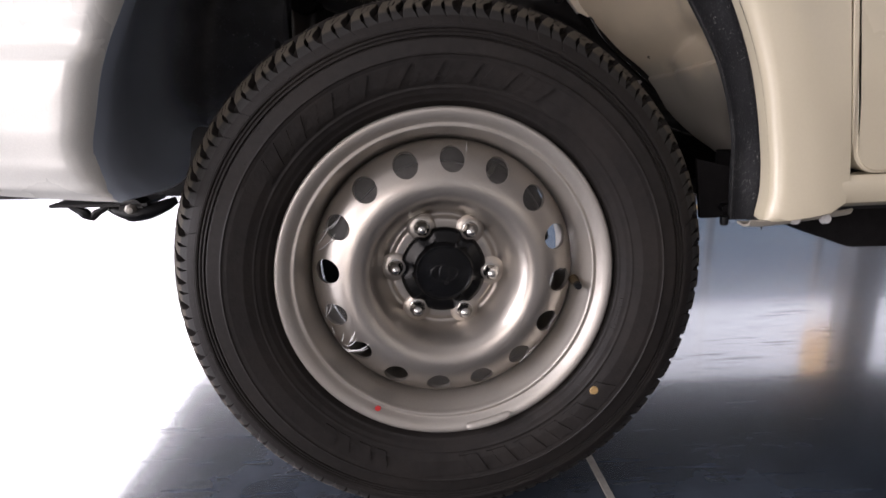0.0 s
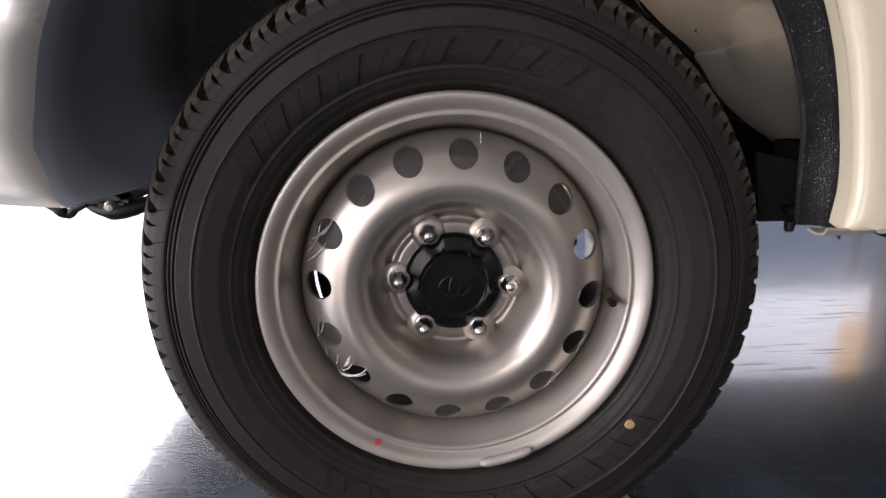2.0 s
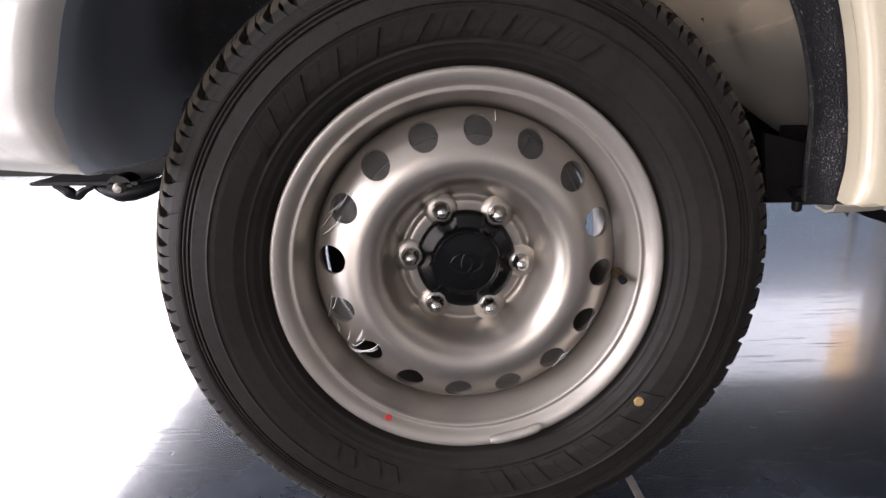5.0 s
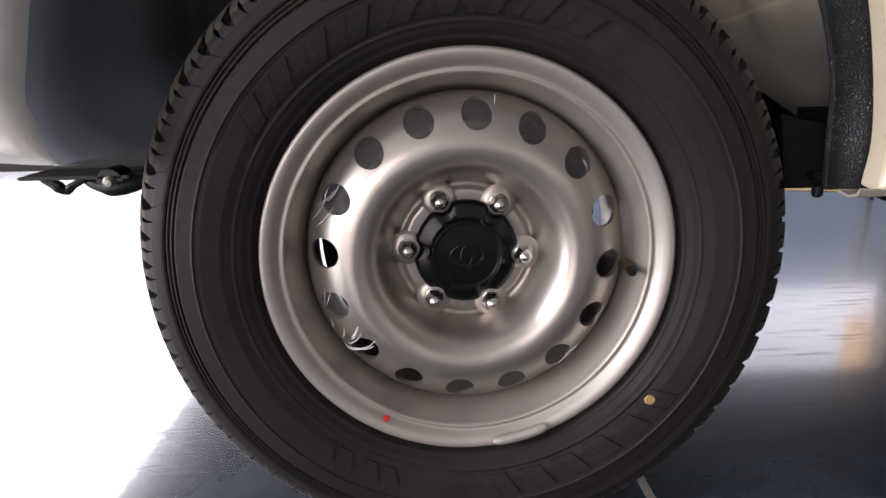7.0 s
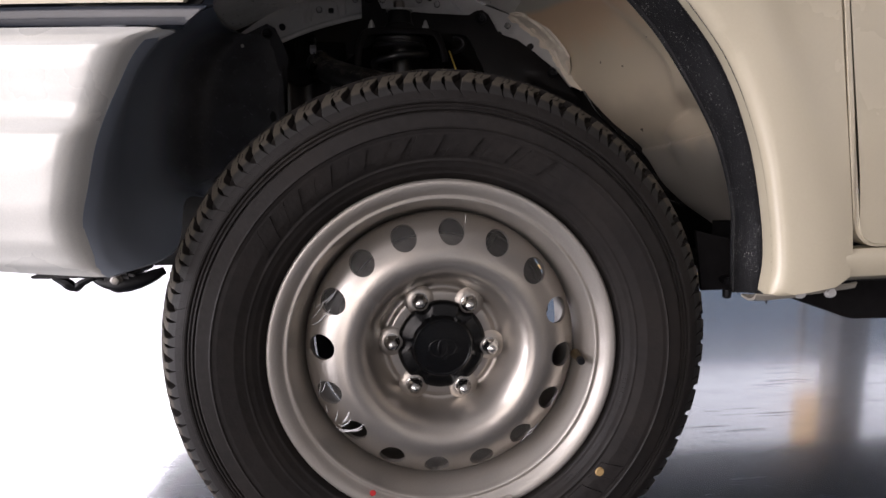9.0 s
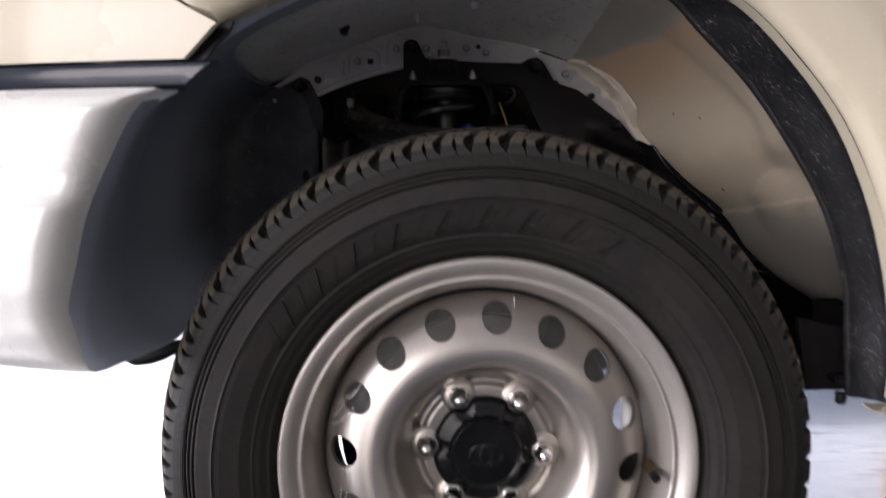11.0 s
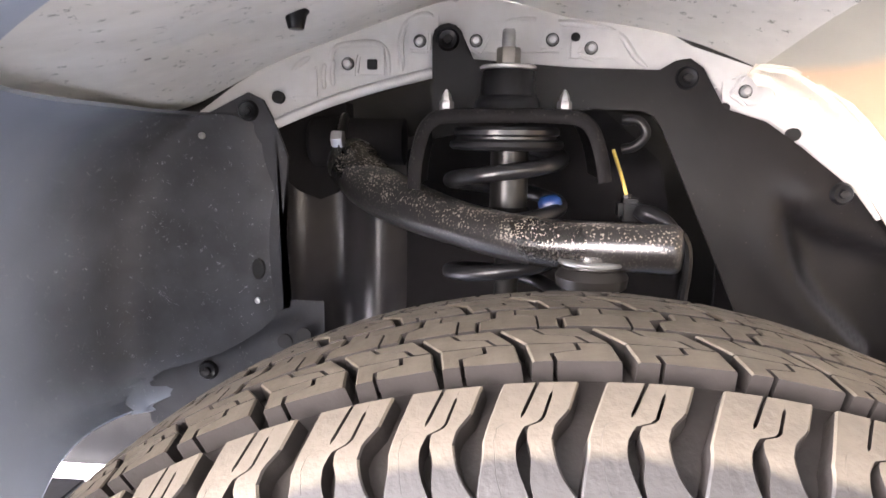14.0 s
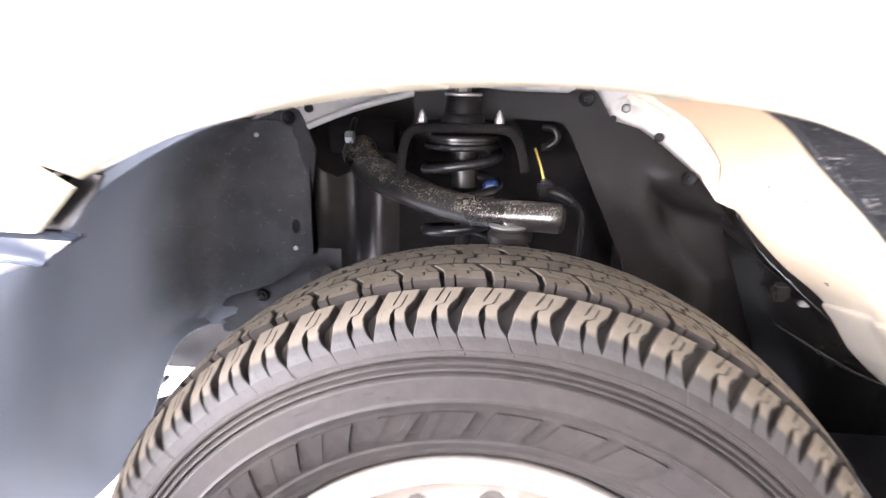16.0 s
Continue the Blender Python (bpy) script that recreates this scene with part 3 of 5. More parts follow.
def fender():
    seam = spline([(-0.301, 0, 0.850), (-0.378, 0, 0.898), (-0.451, 0, 0.950), (-0.72, 0, 1.15)], 16)
    top = spline([(-0.72, 0, 1.15), (0.431, 0, 1.15)], 34)
    rear = spline([(0.431, 0, 1.15), (0.523, 0, 0.56), (0.523, 0, 0.47)], 30)
    low = spline([(0.523, 0, 0.47), (0.426, 0, 0.452)], 13)
    outer = seam + top[1:] + rear[1:] + low[1:]
    outer = spline([(p.x, p.y, p.z) for p in outer], 90)
    rows = []
    rows.append([Vector((p.x, -0.055, p.z)) + Vector((0, 0, 0.004)) for p in lip])
    rows.append([p.copy() for p in lip])
    for k in range(14):
        f = (k / 13) ** 1.6
        d = f
        row = []
        for p, q in zip(lip, outer):
            dist = (Vector((q.x, 0, q.z)) - Vector((p.x, 0, p.z))).length
            w = p.lerp(Vector((q.x, -0.08, q.z)), f)
            away = dist * f
            flare = 0.011 * (1 - math.exp(-away / 0.004)) + 0.009 * (1 - math.exp(-away / 0.06)) + 0.005 * math.exp(-((away - 0.06) / 0.05) ** 2)
            lean = -0.02 * max(0.0, (w.z - 0.95)) / 0.2
            front = 0.16 * max(0.0, -0.30 - w.x) ** 1.3
            w.y = -0.082 - flare - lean + front
            row.append(w)
        rows.append(row)
    for back, grow in ((0.0015, 0.0010), (0.005, 0.0016), (0.012, 0.0016)):
        rows.append([p + (p - q).normalized() * grow + Vector((0, back, 0)) for p, q in zip(rows[15], rows[14])])
    bm = thick(grid(rows), 0.0012)
    return part("fender", bm, PAINT, truck, "white painted front fender with a rolled arch lip")


fender()

# front corner panel ahead of the fender seam, over the dark trim strip
SEAM = [p + Vector((0.006, 0, -0.003)) if k == 0 else p + Vector((-0.001, 0, -0.002)) for k, p in enumerate(spline([(-0.301, 0, 0.850), (-0.378, 0, 0.898), (-0.451, 0, 0.950), (-0.72, 0, 1.15)], 14))]
# Added dark tube that keeps light from showing through the seam.
part("seam_backing", tube([p + Vector((0.002, -0.086 + 0.16 * max(0.0, -0.30 - p.x) ** 1.3, 0)) for p in SEAM[1:]], 0.007, 8), SHEET, truck)
STEPS = [0.0, 0.003, 0.008, 0.02, *np.linspace(0.06, 1.0, 13)]
rows = []
for i in range(14):
    f = i / 13
    a = SEAM[i]
    row = []
    for j, g in enumerate(STEPS):
        q = Vector((-1.15, 0, 0.822 + (1.15 - 0.822) * f))
        w = Vector((a.x, 0, a.z)).lerp(q, g)
        w.y = -0.100 + (0.004 if j == 0 else 0.0) + 0.16 * max(0.0, -0.30 - w.x) ** 1.3
        row.append(w)
    rows.append(row)
low = []
for j, g in enumerate(STEPS):
    w = Vector((-0.331, 0, 0.814)).lerp(Vector((-1.15, 0, 0.814)), g)
    w.y = -0.096 + (0.004 if j == 0 else 0.0) + 0.16 * max(0.0, -0.30 - w.x) ** 1.3
    low.append(w)
part("corner_panel", thick(grid([low] + rows), 0.0012), PAINT, truck, "white front corner panel beside the lamp")

# Added plate that darkens the liner corner where it catches too much light.
part("corner_dark_plate", plate([(-0.303, 0.856), (-0.286, 0.853), (-0.292, 0.841), (-0.305, 0.830), (-0.314, 0.818), (-0.334, 0.804), (-0.352, 0.802), (-0.345, 0.816)], -0.082, 0.004), SHEET, truck, "added black plate darkening the corner beside the liner")

# dark trim strip between corner panel and bumper
rows = []
for z, o in ((0.814, 0.006), (0.810, -0.002), (0.800, -0.004), (0.790, 0.0), (0.787, 0.01)):
    rows.append([Vector((u, -0.094 + o + 0.16 * max(0.0, -0.30 - u) ** 1.3, z)) for u in [-0.300 - (0.814 - z) * 1.4, *np.linspace(-0.308 - (0.814 - z) * 1.4, -1.15, 22)]])
part("trim_strip", thick(grid(rows), 0.003), TRIM, truck, "dark glossy strip above the bumper")

# bumper corner: edge along the arch, wrapping forward
EDGE = [(-0.354, 0.788), (-0.390, 0.768), (-0.419, 0.720), (-0.446, 0.662), (-0.461, 0.605), (-0.470, 0.560), (-0.460, 0.515), (-0.443, 0.498)]
edge = spline([(u, -0.08, z) for u, z in EDGE], 72)


def bumper_out(z):
    """How far the bumper's side stands out at height z: a shoulder, a recess, a crease and a full lower half."""
    pts = ((0.488, -0.006), (0.500, 0.008), (0.515, 0.019), (0.545, 0.028), (0.590, 0.034), (0.640, 0.0355), (0.668, 0.034), (0.675, 0.030), (0.682, 0.0235), (0.700, 0.0205), (0.722, 0.0235), (0.745, 0.0265), (0.7655, 0.0275), (0.7695, 0.0255), (0.772, 0.0215), (0.790, 0.003))
    for (a, p), (b, q) in zip(pts, pts[1:]):
        if z <= b:
            f = max(0.0, (z - a) / (b - a))
            return p + (q - p) * (0.5 * f + 0.5 * f * f * (3 - 2 * f))
    return 0.002


rows = []
for j in range(34):
    d = 0.75 * (j / 33) ** 2.2
    row = []
    for i, p in enumerate(edge):
        u = p.x - d
        s = i / 71
        z = p.z + (1 - math.exp(-d / 0.12)) * 0.0
        z += s ** 3 * 0.10 * d * 0.55
        roundoff = 0.023 * math.exp(-(d / 0.0055) ** 0.9)
        wrap = 0.16 * max(0.0, -0.36 - u) ** 1.3 + 0.25 * max(0.0, -0.75 - u) ** 1.6
        row.append(Vector((u, -0.084 - bumper_out(p.z) * (1 - math.exp(-d / 0.010)) + roundoff + wrap, z)))
    rows.append(row)
part("bumper", thick(grid(rows), 0.003), BUMPER, truck, "pearl-coloured plastic front bumper corner")

# front wheel-arch liner: from the bumper edge inwards to the apron
outer_c = spline([(-0.442, -0.060, 0.498), (-0.4605, -0.060, 0.514), (-0.4705, -0.060, 0.558), (-0.4620, -0.060, 0.605), (-0.447, -0.060, 0.662), (-0.420, -0.060, 0.720), (-0.391, -0.062, 0.767), (-0.336, -0.066, 0.815), (-0.298, -0.052, 0.850), (-0.235, -0.046, 0.884), (-0.172, -0.046, 0.902)], 36)
mid_c = spline([(-0.430, 0.10, 0.505), (-0.478, 0.10, 0.522), (-0.501, 0.10, 0.572), (-0.500, 0.10, 0.640), (-0.486, 0.10, 0.720), (-0.458, 0.10, 0.790), (-0.415, 0.10, 0.835), (-0.365, 0.09, 0.866), (-0.335, 0.07, 0.874)], 36)
inner_c = spline([(-0.462, 0.345, 0.572), (-0.490, 0.350, 0.590), (-0.505, 0.355, 0.640), (-0.500, 0.36, 0.720), (-0.485, 0.362, 0.790), (-0.455, 0.362, 0.842), (-0.410, 0.362, 0.868), (-0.387, 0.362, 0.872)], 36)
# how far the liner runs on along the inner side, by height
REACH = ((0.03, 0.0, 0.575), (0.15, 0.0, 0.610), (0.200, 0.0, 0.650), (0.195, 0.0, 0.720), (0.19, 0.0, 0.800), (0.15, 0.0, 0.842), (0.11, 0.0, 0.862), (0.06, 0.0, 0.873))
rows = []
for a, b, c in zip(outer_c, mid_c, inner_c):
    end = along(REACH, c.z, 2, 0)
    bend = min(1.0, end / 0.12)
    rows.append(spline([a + Vector((-0.014, 0.0, 0)), a, b, c + Vector((0.002, -0.10, 0)), c + Vector((0.030 * bend, -0.032 * bend, 0)), c + Vector((0.30 * end, -0.0125, 0)), c + Vector((0.7 * end, -0.0112, 0)), c + Vector((0.9 * end, -0.0095, 0)), c + Vector((end, -0.003, 0))], 40))
part("front_liner", thick(grid(rows), 0.003), LITLINER, truck, "black plastic wheel-arch liner with dust specks")

# inner side of the liner with its lower flange
side = [(-0.480, 0.600), (-0.505, 0.640), (-0.500, 0.720), (-0.485, 0.790), (-0.455, 0.842), (-0.395, 0.868), (-0.374, 0.868), (-0.345, 0.882), (-0.326, 0.891), (-0.311, 0.884), (-0.299, 0.861), (-0.288, 0.831), (-0.291, 0.803), (-0.296, 0.760), (-0.298, 0.68), (-0.285, 0.60), (-0.35, 0.585)]
part("liner_side", plate(side, 0.352, 0.004), SHADELINER, truck, "black plastic inner side of the liner")
crest = ((-0.475, 0.0, 0.575), (-0.455, 0.0, 0.605), (-0.425, 0.0, 0.622), (-0.360, 0.0, 0.640), (-0.315, 0.0, 0.662), (-0.285, 0.0, 0.672), (-0.255, 0.0, 0.668))
rows = []
for i in range(36):
    u = -0.440 + 0.185 * i / 35
    row = []
    for j in range(30):
        z = 0.560 + 0.130 * j / 29
        up = 1 / (1 + math.exp(-(along(crest, u) - z) / 0.0035)) / (1 + math.exp((u + 0.268) / 0.0035))
        row.append(Vector((u, 0.3525 - 0.0155 * up, z)))
    rows.append(row)
part("liner_flange", grid(rows), SHADELINER, truck, "raised black flange with bolt holes", sharp=80)
for u, z, r in ((-0.290, 0.653, 0.0075), (-0.270, 0.660, 0.0075), (-0.303, 0.622, 0.0075)):
    part("bolt_hole", capped([(0.3335, 0), (0.3335, r), (0.3355, r), (0.3355, 0)], 18, (u, 0, z)), HOLE, truck)

# grey panel that roofs the arch
ceil_out = spline([(-0.345, -0.066, 0.845), (-0.245, -0.066, 0.886), (-0.130, -0.066, 0.913), (0.020, -0.066, 0.924), (0.075, -0.066, 0.922), (0.132, -0.060, 0.914)], 40)
ceil_mid = spline([(-0.395, 0.10, 0.874), (-0.345, 0.10, 0.884), (-0.25, 0.12, 0.912), (-0.13, 0.14, 0.945), (0.0, 0.14, 0.962), (0.085, 0.15, 0.958), (0.152, 0.16, 0.944)], 40)
ceil_in = spline([(-0.435, 0.357, 0.873), (-0.392, 0.357, 0.878), (-0.309, 0.357, 0.914), (-0.198, 0.357, 0.953), (-0.106, 0.357, 0.977), (-0.027, 0.357, 0.962), (0.054, 0.357, 0.949), (0.137, 0.352, 0.914)], 40)
rows = [spline([a, b, c], 24) for a, b, c in zip(ceil_out, ceil_mid, ceil_in)]
for i, row in enumerate(rows):
    keep = min(i, 39 - i) / 8
    for p in row:
        p.z += min(1.0, keep) * (0.007 * noise.noise(Vector((p.x * 9, p.y * 9, 3.1))) + 0.004 * math.exp(-((p.y - 0.26 - 0.25 * p.x) / 0.012) ** 2))
part("arch_roof_panel", thick(grid(rows), 0.0012), ROOFPAINT, truck, "grey oversprayed panel roofing the wheel arch")

for u, v, z, r, h in ((-0.225, 0.215, 0.938, 0.010, 0.016), (-0.115, 0.250, 0.962, 0.004, 0.014), (-0.03, 0.20, 0.960, 0.006, 0.006), (0.045, 0.10, 0.955, 0.007, 0.006)):
    part("body_plug", capped([(z - h, 0), (z - h, r * 0.55), (z - h * 0.4, r * 0.8), (z - 0.004, r), (z + 0.010, r), (z + 0.010, 0)], 16, (u, v, 0), "z"), CAPBLACK if h > 0.015 else PRIMER, truck)

# bolted apron flange behind the wheel
apron = [(-0.389, 0.868), (-0.345, 0.882), (-0.302, 0.862), (-0.250, 0.882), (-0.200, 0.897), (-0.146, 0.910), (-0.060, 0.918), (0.02, 0.910), (0.06, 0.895), (0.094, 0.885), (0.109, 0.872), (0.144, 0.862), (0.174, 0.842), (0.215, 0.802), (0.240, 0.778), (0.252, 0.782), (0.238, 0.822), (0.205, 0.865), (0.165, 0.895), (0.133, 0.916), (0.081, 0.934), (0.054, 0.950), (-0.027, 0.963), (-0.106, 0.978), (-0.146, 0.973), (-0.198, 0.955), (-0.259, 0.939), (-0.309, 0.917), (-0.341, 0.900)]
part("apron_flange", plate(apron, 0.362, 0.004), PRIMER, truck, "grey primed sheet-metal apron flange")
rim_low = spline([(-0.302, 0.358, 0.862), (-0.250, 0.358, 0.882), (-0.200, 0.358, 0.897), (-0.146, 0.358, 0.910)], 20)
part("apron_hem", tube(rim_low, 0.0050, 10), PRIMER, truck)
for u0, u1, z0, z1 in ((-0.240, -0.190, 0.905, 0.935), (-0.172, -0.138, 0.925, 0.962), (-0.116, -0.030, 0.925, 0.958), (-0.024, 0.022, 0.920, 0.950), (0.105, 0.140, 0.880, 0.905), (-0.292, -0.256, 0.885, 0.915)):
    part("pressed_pad", box(bmesh.new(), (u0, 0.3575, z0), (u1, 0.364, z1), 0.003), PRIMER, truck)


def pressed(points, r=0.0032):
    """A rounded rib pressed into the flange."""
    part("pressed_rib", tube(spline([(u, 0.3625, z) for u, z in points], 16), [r * 0.4, r * 0.8] + [r] * 12 + [r * 0.8, r * 0.4], 8), PRIMER, truck)


pressed([(-0.283, 0.884), (-0.287, 0.900), (-0.281, 0.915), (-0.266, 0.925)])
for k in range(3):
    pressed([(-0.262 + 0.009 * k, 0.892 + 0.003 * k), (-0.263 + 0.009 * k, 0.905 + 0.003 * k), (-0.261 + 0.009 * k, 0.916 + 0.003 * k)], 0.0028)
pressed([(-0.246, 0.918), (-0.242, 0.932), (-0.226, 0.936), (-0.204, 0.937), (-0.192, 0.930), (-0.189, 0.908)])
pressed([(-0.176, 0.912), (-0.177, 0.940), (-0.170, 0.956), (-0.155, 0.962), (-0.142, 0.958)])
pressed([(-0.088, 0.930), (-0.086, 0.945), (-0.078, 0.955), (-0.050, 0.957)])
pressed([(-0.040, 0.955), (-0.020, 0.954), (0.005, 0.950), (0.022, 0.942), (0.034, 0.925), (0.045, 0.915)])
pressed([(0.095, 0.894), (0.110, 0.900), (0.128, 0.910)], 0.0020)


def square_bolt(u, z, turn=0.0, v=0.3575):
    bm = box(bmesh.new(), (-0.0092, -0.0055, -0.0092), (0.0092, 0.002, 0.0092), 0.0024)
    b = part("bolt_plate", bm, PRIMER, truck, "square weld nut", raw=True)
    b.matrix_basis = pose(*view_fitted((u, v, z)), 0, turn, 0)
    part("nut_gap", capped([(-0.0060, 0), (-0.0060, 0.0056), (-0.0035, 0.0058), (-0.0035, 0)], 18), HOLE, b)
    part("bolt", capped([(-0.0105, 0), (-0.0103, 0.0028), (-0.0085, 0.0044), (0.0, 0.0046), (0.0, 0)], 14), ZINC, b)


for u, z, turn in ((-0.2264, 0.9172, 8), (-0.1576, 0.9372, 4), (-0.1064, 0.9372, 30), (-0.0384, 0.938, 0), (-0.0048, 0.9308, 20), (0.125, 0.894, 35)):
    square_bolt(u, z, turn)
for u, z, r in ((-0.298, 0.887, 0.006), (0.111, 0.880, 0.0045), (0.170, 0.857, 0.006), (-0.0176, 0.9412, 0.004), (-0.150, 0.975, 0.003)):
    part("apron_hole", capped([(0.3565, 0), (0.3565, r), (0.3625, r), (0.3625, 0)], 16, (u, 0, z)), HOLE, truck)

part("square_hole", box(bmesh.new(), (-0.2092, 0.3562, 0.9125), (-0.1992, 0.3625, 0.9220), 0.0008), HOLE, truck)

# black splash sheet with tabs, below and behind the flange
splash = [(-0.145, 0.850), (-0.1456, 0.9400), (-0.1435, 0.9468), (-0.1385, 0.9508), (-0.1312, 0.9524), (-0.1245, 0.9505), (-0.1195, 0.9460), (-0.1168, 0.9395), (-0.1152, 0.9290), (-0.1080, 0.9210), (-0.092, 0.9185), (-0.06, 0.917), (-0.02, 0.914), (0.053, 0.912), (0.066, 0.920), (0.078, 0.922), (0.089, 0.914), (0.094, 0.898), (0.109, 0.879), (0.144, 0.868), (0.174, 0.847), (0.222, 0.806), (0.262, 0.745), (0.36, 0.640), (0.46, 0.545), (0.46, 0.45), (0.20, 0.45), (0.135, 0.69), (0.058, 0.862), (0.050, 0.872), (0.041, 0.876), (-0.006, 0.878), (-0.05, 0.868)]
PAD_EDGE = [tuple(p) for p in spline([(0.10, 0.0, 0.860), (0.152, 0.0, 0.814), (0.168, 0.0, 0.799), (0.188, 0.0, 0.785), (0.211, 0.0, 0.776), (0.244, 0.0, 0.765), (0.32, 0.0, 0.735)], 40)]
FOLD = [tuple(p) for p in spline([(0.148, 0.0, 0.822), (0.156, 0.0, 0.795), (0.166, 0.0, 0.760), (0.182, 0.0, 0.722), (0.208, 0.0, 0.690), (0.26, 0.0, 0.64)], 40)]


def moulded(u, z):
    """Depth of the sheet's moulding: a pad round the rear clip, a recess below it and a soft swell beside the fold."""
    f = min((along(PAD_EDGE, u, 0, 2) - z) / 0.020, (u - along(FOLD, z, 2, 0)) / 0.026)
    f = min(max(f, 0.0), 1.0)
    dip = 0.017 * f * f * (3 - 2 * f)
    pad = 0.0075 * math.exp(-((u - 0.193) / 0.034) ** 2 - ((z - 0.808) / 0.024) ** 2)
    swell = 0.0022 * math.exp(-((u - along(FOLD, z, 2, 0) + 0.012) / 0.016) ** 2) * min(1.0, max(0.0, (0.80 - z) / 0.04))
    wave = 0.0016 * noise.noise(Vector((u * 16, 0.3, z * 16)))
    return dip - pad - swell + wave * min(1.0, max(0.0, (u - 0.09) / 0.03))


bm = plate(splash, 0.350, 0.003)
for k in range(30):
    bmesh.ops.bisect_plane(bm, geom=bm.verts[:] + bm.edges[:] + bm.faces[:], plane_co=(0.105 + 0.006 * k, 0, 0), plane_no=(1, 0, 0))
for k in range(36):
    bmesh.ops.bisect_plane(bm, geom=bm.verts[:] + bm.edges[:] + [f for f in bm.faces if f.calc_center_median().x > 0.1], plane_co=(0, 0, 0.660 + 0.006 * k), plane_no=(0, 0, 1))
for v in bm.verts:
    v.co.y += moulded(v.co.x, v.co.z)
part("splash_sheet", bm, SHEET, truck, "black rubber splash sheet with push clips", sharp=60)


def push_clip(u, z, v, r=0.0095):
    bm = capped([(-0.006, 0), (-0.006, r * 0.35), (-0.003, r * 0.4), (-0.004, r * 0.8), (-0.001, r), (0.0, r), (0.0, 0)], 20)
    c = part("push_clip", bm, CAPBLACK, truck, "black plastic push clip", raw=True)
    c.matrix_basis = pose(*view_fitted((u, v, z)))
    part("slot", box(bmesh.new(), (-0.004, -0.0068, -0.0012), (0.004, -0.0058, 0.0012)), HOLE, c)


for u, z, v in ((0.076, 0.905, 0.350), (0.2085, 0.806, 0.3435), (-0.1312, 0.938, 0.350), (-0.326, 0.874, 0.352), (-0.372, 0.620, 0.335)):
    push_clip(u, z, v)
bm = capped([(0.3455, 0), (0.3455, 0.006), (0.3525, 0.006), (0.3525, 0)], 18, (-0.320, 0, 0.722))
for v in bm.verts:
    v.co.z = 0.722 + (v.co.z - 0.722) * 1.7
part("slot_hole", bm, HOLE, truck)
# Bright metal here stands in for light showing through a small hole.
part("bright_stud", capped([(0.3445, 0), (0.3450, 0.003), (0.3525, 0.0042), (0.3525, 0)], 14, (-0.322, 0, 0.690)), ZINC, truck, "small bright metal stud")
part("bright_stud", capped([(0.3445, 0), (0.3450, 0.003), (0.3525, 0.0035), (0.3525, 0)], 14, (-0.372, 0, 0.850)), ZINC, truck, "small bright metal stud")
# cream body panel at the rear of the arch
cow_out = spline([(0.130, -0.060, 0.915), (0.20, -0.02, 0.905), (0.265, -0.01, 0.862), (0.335, -0.01, 0.800), (0.395, -0.01, 0.715), (0.430, -0.01, 0.640), (0.455, -0.01, 0.565), (0.462, -0.01, 0.500), (0.460, -0.01, 0.47)], 150)
cow_mid = spline([(0.150, 0.16, 0.945), (0.205, 0.16, 0.920), (0.268, 0.16, 0.868), (0.330, 0.16, 0.800), (0.385, 0.16, 0.720), (0.440, 0.16, 0.635), (0.485, 0.16, 0.565), (0.52, 0.16, 0.500), (0.53, 0.16, 0.47)], 150)
cow_in = spline([(0.135, 0.350, 0.915), (0.170, 0.345, 0.885), (0.215, 0.340, 0.835), (0.245, 0.325, 0.785), (0.300, 0.305, 0.712), (0.350, 0.300, 0.670), (0.400, 0.300, 0.628), (0.480, 0.300, 0.548), (0.56, 0.300, 0.49)], 150)
rows = [spline([a, b, c], 90) for a, b, c in zip(cow_out, cow_mid, cow_in)]
for row in rows:
    for p in row:
        n = noise.noise(Vector((p.x * 8, p.y * 8, p.z * 8)))
        p.x += 0.010 * n * min(1.0, max(0.0, (p.x - 0.15) / 0.05))
        side = (p.y - 0.20) - along(((0.0, 0.0, 0.50), (0.03, 0.0, 0.68), (-0.03, 0.0, 0.72), (-0.07, 0.0, 0.79), (-0.06, 0.0, 0.87), (0.0, 0.0, 1.0)), p.z, 2, 0)
        p.x += 0.011 / (1 + math.exp(-side / 0.006)) * min(1.0, max(0.0, (p.x - 0.18) / 0.06)) * min(1.0, max(0.0, (p.z - 0.60) / 0.06))
        p.x += 0.012 * math.exp(-((p.z - 0.70) / 0.05) ** 2 - ((p.y - 0.10) / 0.06) ** 2)
        p.x += 0.007 / (1 + math.exp(-(p.z - 0.908) / 0.0025)) * min(1.0, max(0.0, (p.x - 0.16) / 0.04))
        lap = p.z - 0.672 + 0.10 * (p.y - 0.15)
        p.x -= 0.0075 / (1 + math.exp(lap / 0.0012)) * min(1.0, max(0.0, (0.36 - p.y) / 0.05))
        fold = (p.z - 0.735 + 0.9 * (p.y - 0.17)) / 0.006
        p.x += 0.018 / (1 + math.exp(fold)) * math.exp(-((p.z - 0.722) / 0.022) ** 2 - ((p.y - 0.165) / 0.045) ** 2)
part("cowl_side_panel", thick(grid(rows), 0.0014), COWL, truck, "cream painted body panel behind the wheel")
seam = spline([(0.128, 0.350, 0.912), (0.150, 0.346, 0.900), (0.178, 0.343, 0.880), (0.212, 0.338, 0.842), (0.236, 0.330, 0.800)], 26)
part("seam_sealant", tube(seam, [0.0055 + 0.003 * noise.noise(p * 70) for p in seam], 10), SEALANT, truck, "lumpy cream seam sealant")
rows = []
fine = spline([tuple(p) for p in seam], 70)
